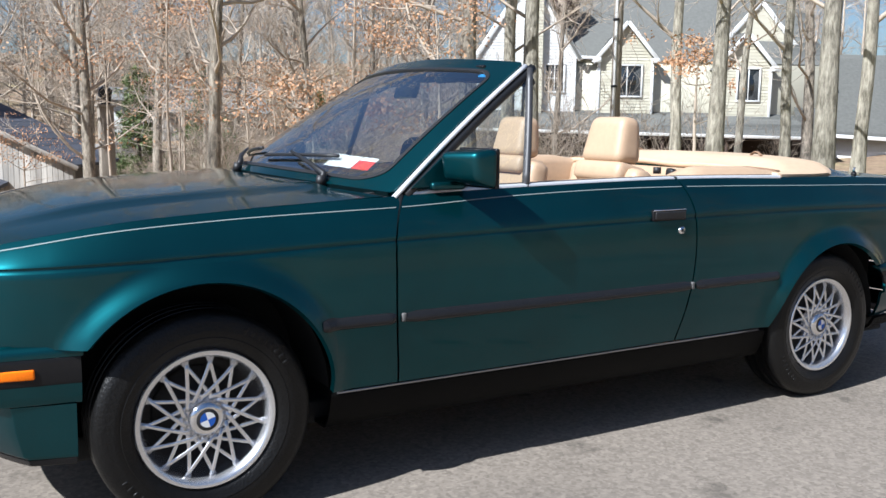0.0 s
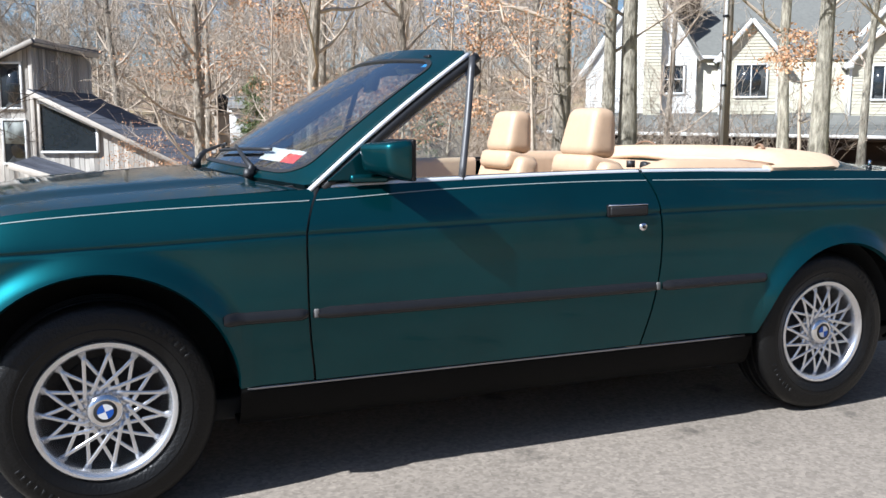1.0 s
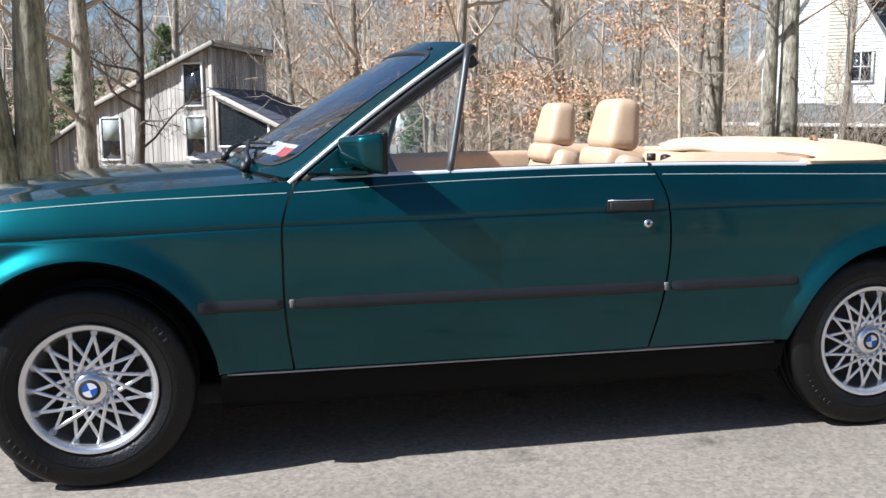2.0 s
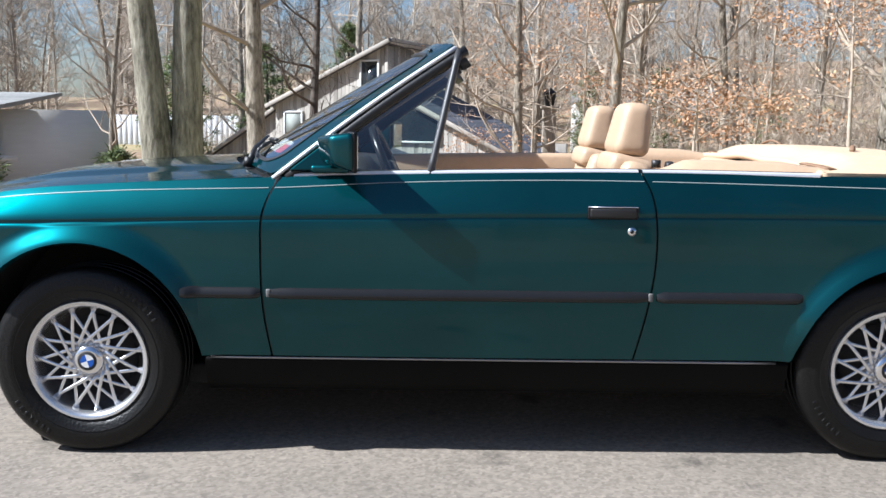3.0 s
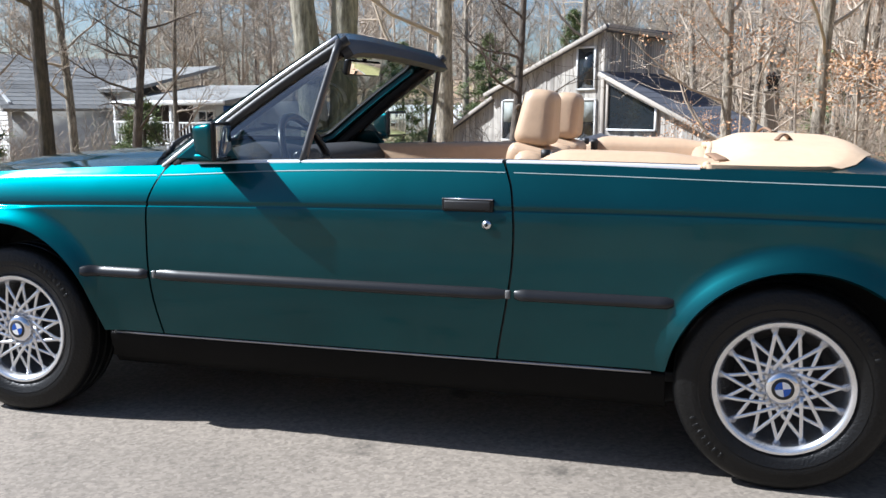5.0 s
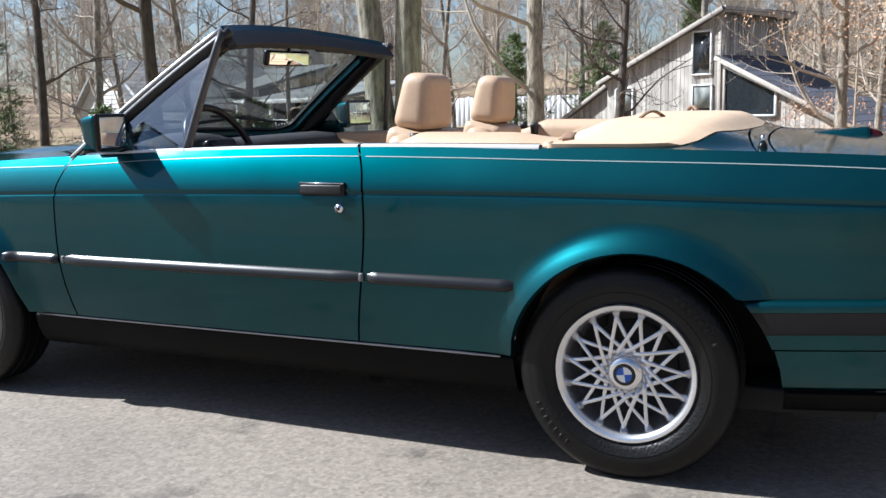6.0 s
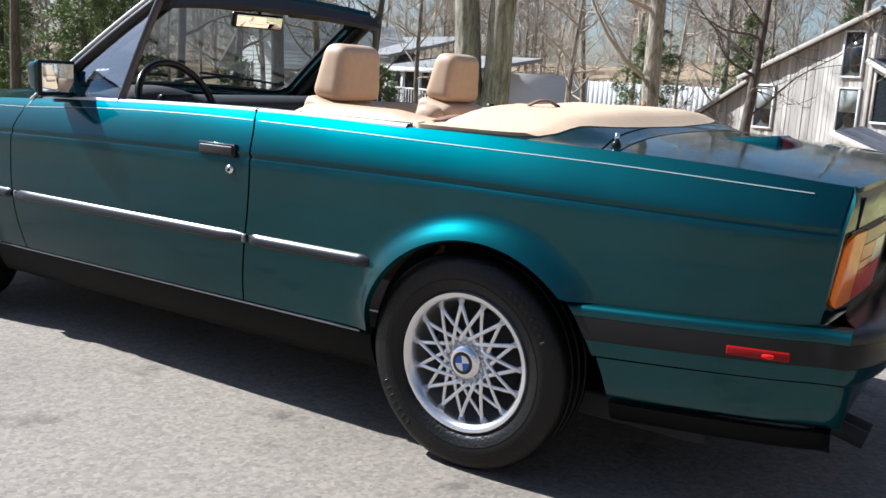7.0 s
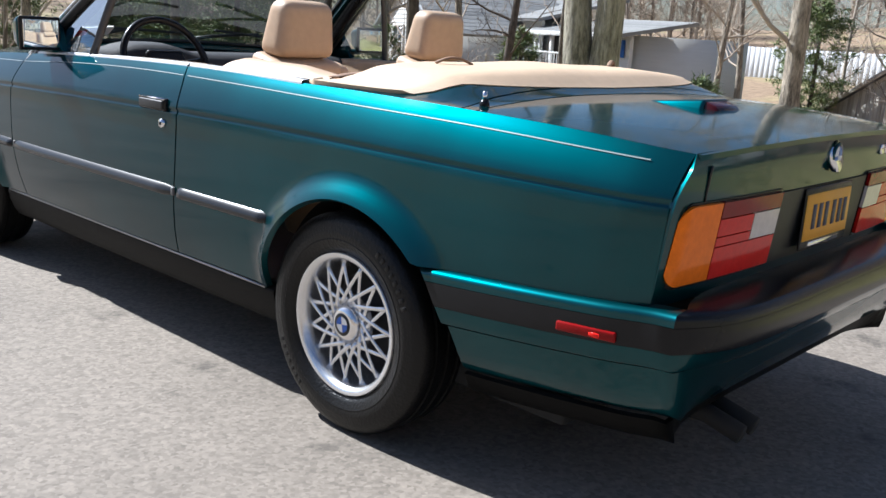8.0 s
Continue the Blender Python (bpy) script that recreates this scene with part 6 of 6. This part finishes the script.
# placed by the plan: x, y, kind, scale
for x, y, k, s in ((10.7, 13.5, 0, 0.9), (10.3, 7.1, 0, 0.78), (8.4, 11.4, 1, 0.95), (3.0, 19.4, 1, 0.8), (19.0, 14.4, 3, 1.0), (10.6, 5.3, 0, 0.85), (13.4, 8.2, 3, 0.9),
                   (12.6, 6.2, 3, 1.0), (-13.4, 22.0, 2, 0.8), (-13.5, 17.4, 2, 1.05), (-11.2, 16.6, 5, 0.9), (-9.0, 24.0, 2, 0.9), (-15.5, 14.0, 4, 0.8),
                   (5.5, 17.5, 2, 0.9), (7.2, 16.0, 2, 0.85), (6.2, 21.0, 1, 0.8), (8.8, 20.5, 1, 0.85), (11.5, 22.0, 2, 1.0), (3.9, 24.5, 2, 0.9),
                   (-18.5, 19.0, 1, 0.9), (-22.0, 24.0, 2, 1.0), (-19.0, 11.5, 4, 0.9), (14.5, 24.0, 1, 0.9), (17.0, 20.0, 2, 0.9), (6.5, 28.0, 1, 0.9),
                   (9.8, 30.0, 2, 1.0), (12.8, 31.0, 1, 1.0), (4.8, 33.0, 1, 1.0), (16.0, 33.0, 2, 1.0), (2.2, 38.0, 1, 1.0), (-8.0, 38.0, 1, 1.0), (-3.0, 40.0, 1, 1.1), (-13.0, 40.0, 2, 1.1),
                   (-26.0, 16.0, 1, 0.9), (-24.0, 8.0, 2, 0.9), (-30.0, 12.0, 1, 1.0), (21.0, 9.0, 0, 1.0), (24.0, 16.0, 1, 1.0), (-10.5, 29.0, 2, 1.0)):
    c = copy_thing(kinds[k], Matrix.Translation((x, y, ground_z(x, y))) @ Matrix.Rotation(rng.uniform(0, 6.28), 4, "Z") @ Matrix.Scale(s, 4))
    c.scale = (s, s, s)
# a few trees on the far side of the drive
for x, y, k, s in ((9, -13, 1, 1.0), (15, -10, 0, 1.0), (20, -16, 2, 1.0), (3, -24, 1, 1.0), (12, -22, 2, 1.1), (26, -8, 1, 1.0), (-4, -30, 2, 1.0), (-14, -34, 1, 1.0), (6, -18, 2, 0.9), (18, -25, 1, 1.0)):
    c = copy_thing(kinds[k], Matrix.Translation((x, y, ground_z(x, y))) @ Matrix.Rotation(rng.uniform(0, 6.28), 4, "Z"))
    c.scale = (s, s, s)


def spread(name, label, category, base, spots, mat):
    """Copies one mesh's arrays to many spots (x, y, z, turn, scale) and joins them into one object."""
    V, F = base
    V, F = np.array([tuple(v) for v in V]), np.array(F)
    allv, allf = [], []
    for i, (x, y, z, turn, s) in enumerate(spots):
        c, sn = math.cos(turn), math.sin(turn)
        R = np.array([[c, -sn, 0], [sn, c, 0], [0, 0, 1]])
        allv.append((V @ R.T) * s + np.array([x, y, z]))
        allf.append(F + i * len(V))
    allv, allf = np.concatenate(allv), np.concatenate(allf)
    me = bpy.data.meshes.new(name)
    me.vertices.add(len(allv))
    me.vertices.foreach_set("co", allv.ravel())
    k = allf.shape[1]
    me.loops.add(allf.size)
    me.loops.foreach_set("vertex_index", allf.ravel())
    me.polygons.add(len(allf))
    me.polygons.foreach_set("loop_start", np.arange(len(allf)) * k)
    me.update(calc_edges=True)
    me.materials.append(mat)
    ob = tagged(new(name, me), label, category, kind="stuff")
    return ob


def far_tree(seed, height):
    """A cheap bare tree for the distance: three-sided limbs and pointed twigs."""
    rng = random.Random(seed)
    V, F = [], []
    pts = wander(rng, Vector((0, 0, -0.5)), Vector((rng.uniform(-0.05, 0.05), 0, 1)), height, 7, 0.06, 0.06)
    limb(V, F, pts, [0.16 * (1 - 0.8 * i / 7) for i in range(8)], 5)

    def way():
        return Vector((rng.uniform(-1, 1), rng.uniform(-1, 1), rng.uniform(-0.3, 1))).normalized()
    for k in range(20):
        t = 0.08 + 0.88 * (k + rng.random()) / 20
        i = min(int(t * 7), 6)
        a = rng.uniform(0, 6.28)
        q = wander(rng, pts[i].lerp(pts[i + 1], t * 7 - i), Vector((math.cos(a), math.sin(a), rng.uniform(0.0, 1.0))), height * rng.uniform(0.14, 0.32) * (1.1 - 0.5 * t), 3, 0.3, 0.2)
        limb(V, F, q, [0.055, 0.042, 0.03, 0.014], 3)
        for _ in range(6):
            s = rng.randint(0, 2)
            p = q[s].lerp(q[s + 1], rng.random())
            w = wander(rng, p, (q[s + 1] - q[s]).normalized() + way() * 1.1, height * rng.uniform(0.06, 0.14), 2, 0.25, 0.2)
            limb(V, F, w, [0.026, 0.018, 0.008], 3)
            for _ in range(4):
                p = w[0].lerp(w[2], rng.uniform(0.2, 1))
                limb(V, F, [p, p + ((w[2] - w[0]).normalized() + way() * 1.2) * height * rng.uniform(0.025, 0.06)], [0.014, 0.006], 3)
    return V, F


def brush(seed):
    rng = random.Random(seed)
    V, F = [], []
    for k in range(9):
        a = rng.uniform(0, 6.28)
        branch_out(rng, V, F, Vector((rng.uniform(-0.3, 0.3), rng.uniform(-0.3, 0.3), 0)), Vector((0.35 * math.cos(a), 0.35 * math.sin(a), 1)), rng.uniform(0.9, 2.3), 0.014, 2, 3)
    return V, F


def clear_of_houses(x, y):
    return not (-9 < x < 6 and 26 < y < 37) and not (20 < x < 62 and 12 < y < 48) and not (-36 < x < -11 and 21 < y < 46)


FARWOOD = island_material("far_twigs_and_trunks", (0.12, 0.097, 0.077), (0.60, 0.51, 0.405), 0.95, (1, 1, 1), scale=0.25, bump=0.0)
rng = random.Random(77)
for v in range(5):
    spots = []
    while len(spots) < 125:
        a, r = rng.uniform(0, 2 * math.pi), rng.uniform(32, 100) if rng.random() < 0.8 else rng.uniform(20, 40)
        x, y = r * math.sin(a * 1.0), r * math.cos(a)
        if y < 0 and (rng.random() < 0.35 or (x < 0 and y > -26) or (x < -8 and r < 60)):
            continue
        if clear_of_houses(x, y) and (r > 32 or y < 0):
            spots.append((x, y, ground_z(x, y), rng.uniform(0, 6.28), rng.uniform(0.85, 1.15) * min(1.0, 0.34 + 0.0066 * r)))
    spread("far_woods", "dense bare woods in the distance", "woods", far_tree(100 + v, 13), spots, FARWOOD)
for v in range(3):
    spots = []
    while len(spots) < 55:
        x, y = rng.uniform(-24, 22), rng.uniform(13, 40)
        if clear_of_houses(x, y) and not (x < -4 and y < 16) and not (-11 < x < 4.5 and y < 31):
            spots.append((x, y, ground_z(x, y), rng.uniform(0, 6.28), rng.uniform(0.6, 1.3)))
    spread("underbrush", "tangled leafless underbrush", "bushes", brush(200 + v), spots, TWIG)


def leaf_cloud(seed, count, radius, size):
    rng = random.Random(seed)
    V, F = [], []
    clumps = [Vector((rng.gauss(0, 0.62) * radius, rng.gauss(0, 0.62) * radius, rng.gauss(0, 0.26) * radius)) for _ in range(22)]
    for _ in range(count):
        c = rng.choice(clumps) + Vector((rng.gauss(0, 0.19), rng.gauss(0, 0.19), rng.gauss(0, 0.07))) * radius
        d = Vector((rng.uniform(-1, 1), rng.uniform(-1, 1), rng.uniform(-1.2, 0.3))).normalized()
        s = d.cross(Vector((rng.uniform(-1, 1), rng.uniform(-1, 1), rng.uniform(-1, 1)))).normalized()
        L = size * rng.uniform(0.7, 1.3)
        k = len(V)
        V += [c, c + d * L * 0.5 + s * L * 0.3, c + d * L, c + d * L * 0.5 - s * L * 0.3]
        F.append((k, k + 1, k + 2, k + 3))
    return V, F


def build_leafy_saplings():
    spots = ((5.0, 13.9, 1.5, 1.2), (3.3, 18.4, 2.6, 1.6), (7.6, 15.0, 5.6, 1.2), (7.6, 10.9, 2.9, 1.0), (4.4, 17.3, 3.6, 1.4), (5.1, 10.8, 1.5, 0.9), (10.9, 8.1, 2.3, 0.7),
             (5.6, 21.0, 1.8, 1.5), (6.3, 24.0, 4.0, 1.4), (6.6, 12.6, 1.2, 1.0), (7.3, 18.6, 2.2, 1.5), (9.4, 16.8, 3.4, 1.4), (2.2, 25.5, 0.3, 1.1))
    for i, (x, y, z, r) in enumerate(spots):
        zg = ground_z(x, y)
        t = placed("beech_sapling", "young beech still holding rust-brown dead leaves", "tree", (x, y, zg), "saplings with dead leaves")
        rg = random.Random(300 + i)
        V, F, BV, BF = [], [], [], []
        top = z - zg + r * 0.5
        pts = wander(rg, Vector((0, 0, -0.2)), Vector((0, 0, 1)), top, 8, 0.05, 0.1)
        limb(V, F, pts, [0.045 * (1 - 0.8 * k / 8) for k in range(9)], 6)
        for k in range(14):
            q = pts[rg.randint(4, 8)]
            a = rg.uniform(0, 6.28)
            branch_out(rg, BV, BF, q, Vector((math.cos(a), math.sin(a), rg.uniform(-0.1, 0.5))), r * rg.uniform(0.6, 1.2), 0.014, 1, 3)
        part("stem", mesh("stem", V, F), TWIG, t)
        part("crown", mesh("crown", BV, BF), TWIG, t)
        LV, LF = leaf_cloud(400 + i, 1100, r, 0.058)
        part("dead_leaves", mesh("leaves", [v + Vector((0, 0, z - zg)) for v in LV], LF, False), DEADLEAF, t, "rust-brown dead leaves")


build_leafy_saplings()


def build_evergreens():
    for i, (x, y, h, w) in enumerate(((-12.1, 18.3, 2.9, 2.8), (-10.4, 19.3, 2.0, 1.7), (-7.3, 20.0, 1.9, 2.0), (-17.0, 17.6, 2.9, 2.3), (-9.5, 33.0, 5.5, 3.4), (-6.5, 36.0, 6.0, 3.4), (-3.5, 41.0, 7.0, 3.8), (12.0, 27.0, 4.0, 1.6), (8.0, 25.0, 2.6, 1.3), (7.0, 33.0, 5.0, 3.0), (-20.0, 15.0, 7.5, 3.4), (-23.5, 18.5, 8.5, 3.6), (-17.6, 12.6, 6.0, 2.8), (-22.0, 13.0, 8.0, 3.2), (10.5, 36.0, 5.0, 3.0), (-27.0, 14.5, 9.0, 3.2), (-31.0, 18.5, 10.0, 3.4), (-36.0, 14.0, 10.0, 3.4))):
        zg = ground_z(x, y)
        t = placed("cedar_tree", "shaggy dark green evergreen among bare trees", "tree", (x, y, zg), "evergreens")
        rg = random.Random(500 + i)
        part("trunk", tube([(0, 0, -0.2), (0.03, 0, h * 0.5), (0, 0.02, h)], [0.10, 0.07, 0.02], 8), DARKBARK, t)
        V, F = [], []
        for k in range(int(52 * w * h / 4) + 30):
            f = rg.random() ** 1.25
            a = rg.uniform(0, 6.28)
            lobe = 0.72 + 0.28 * math.sin(2 * a + 5 * f + i) + 0.18 * math.sin(5 * a - 9 * f + 2 * i)
            rr = w * 0.60 * min(1.0, 0.55 + 2.5 * f) * (1 - f) ** 0.55 * lobe * rg.uniform(0.15, 1.0) ** 0.6
            mid = Vector((rr * math.cos(a), rr * math.sin(a), 0.2 + f * h * 0.95))
            size = rg.uniform(0.16, 0.34) * (1 - 0.45 * f)
            out = Vector((math.cos(a), math.sin(a), rg.uniform(-0.25, 0.55)))
            for q in range(46):
                p = mid + Vector((rg.gauss(0, 0.6), rg.gauss(0, 0.6), rg.gauss(0, 0.38))) * size
                d = (out * 0.7 + Vector((rg.uniform(-1, 1), rg.uniform(-1, 1), rg.uniform(-0.8, 0.8)))).normalized()
                s = d.cross(Vector((rg.uniform(-1, 1), rg.uniform(-1, 1), 1))).normalized() * 0.024
                e = p + d * rg.uniform(0.10, 0.22)
                j = len(V)
                V += [p - s, p + s, e]
                F.append((j, j + 1, j + 2))
        part("foliage", mesh("foliage", V, F, False), NEEDLES, t, "dark green shaggy foliage")


build_evergreens()


def build_grass():
    rg = random.Random(9)
    V, F = [], []
    for _ in range(42000):
        x = rg.uniform(-14, 8)
        y = road_edge(x) + abs(rg.gauss(0, 3.2)) + 0.02
        z = ground_z(x, y)
        a = rg.uniform(0, 6.28)
        h = rg.uniform(0.02, 0.055)
        d = Vector((math.cos(a), math.sin(a), 0)) * 0.006
        lean = Vector((rg.uniform(-1, 1), rg.uniform(-1, 1), 0)) * 0.04
        k = len(V)
        p = Vector((x, y, z))
        V += [p - d, p + d, p + lean + Vector((0, 0, h))]
        F.append((k, k + 1, k + 2))
    g = new("grass", mesh("grass", V, F, False))
    g.data.materials.append(GRASS)
    tagged(g, "thin dry yellow-green lawn grass", "grass", kind="stuff")


GRASS = island_material("dry_grass_blades", (0.22, 0.25, 0.07), (0.58, 0.52, 0.25), 0.85, (1, 1, 1), bump=0.0)
build_grass()
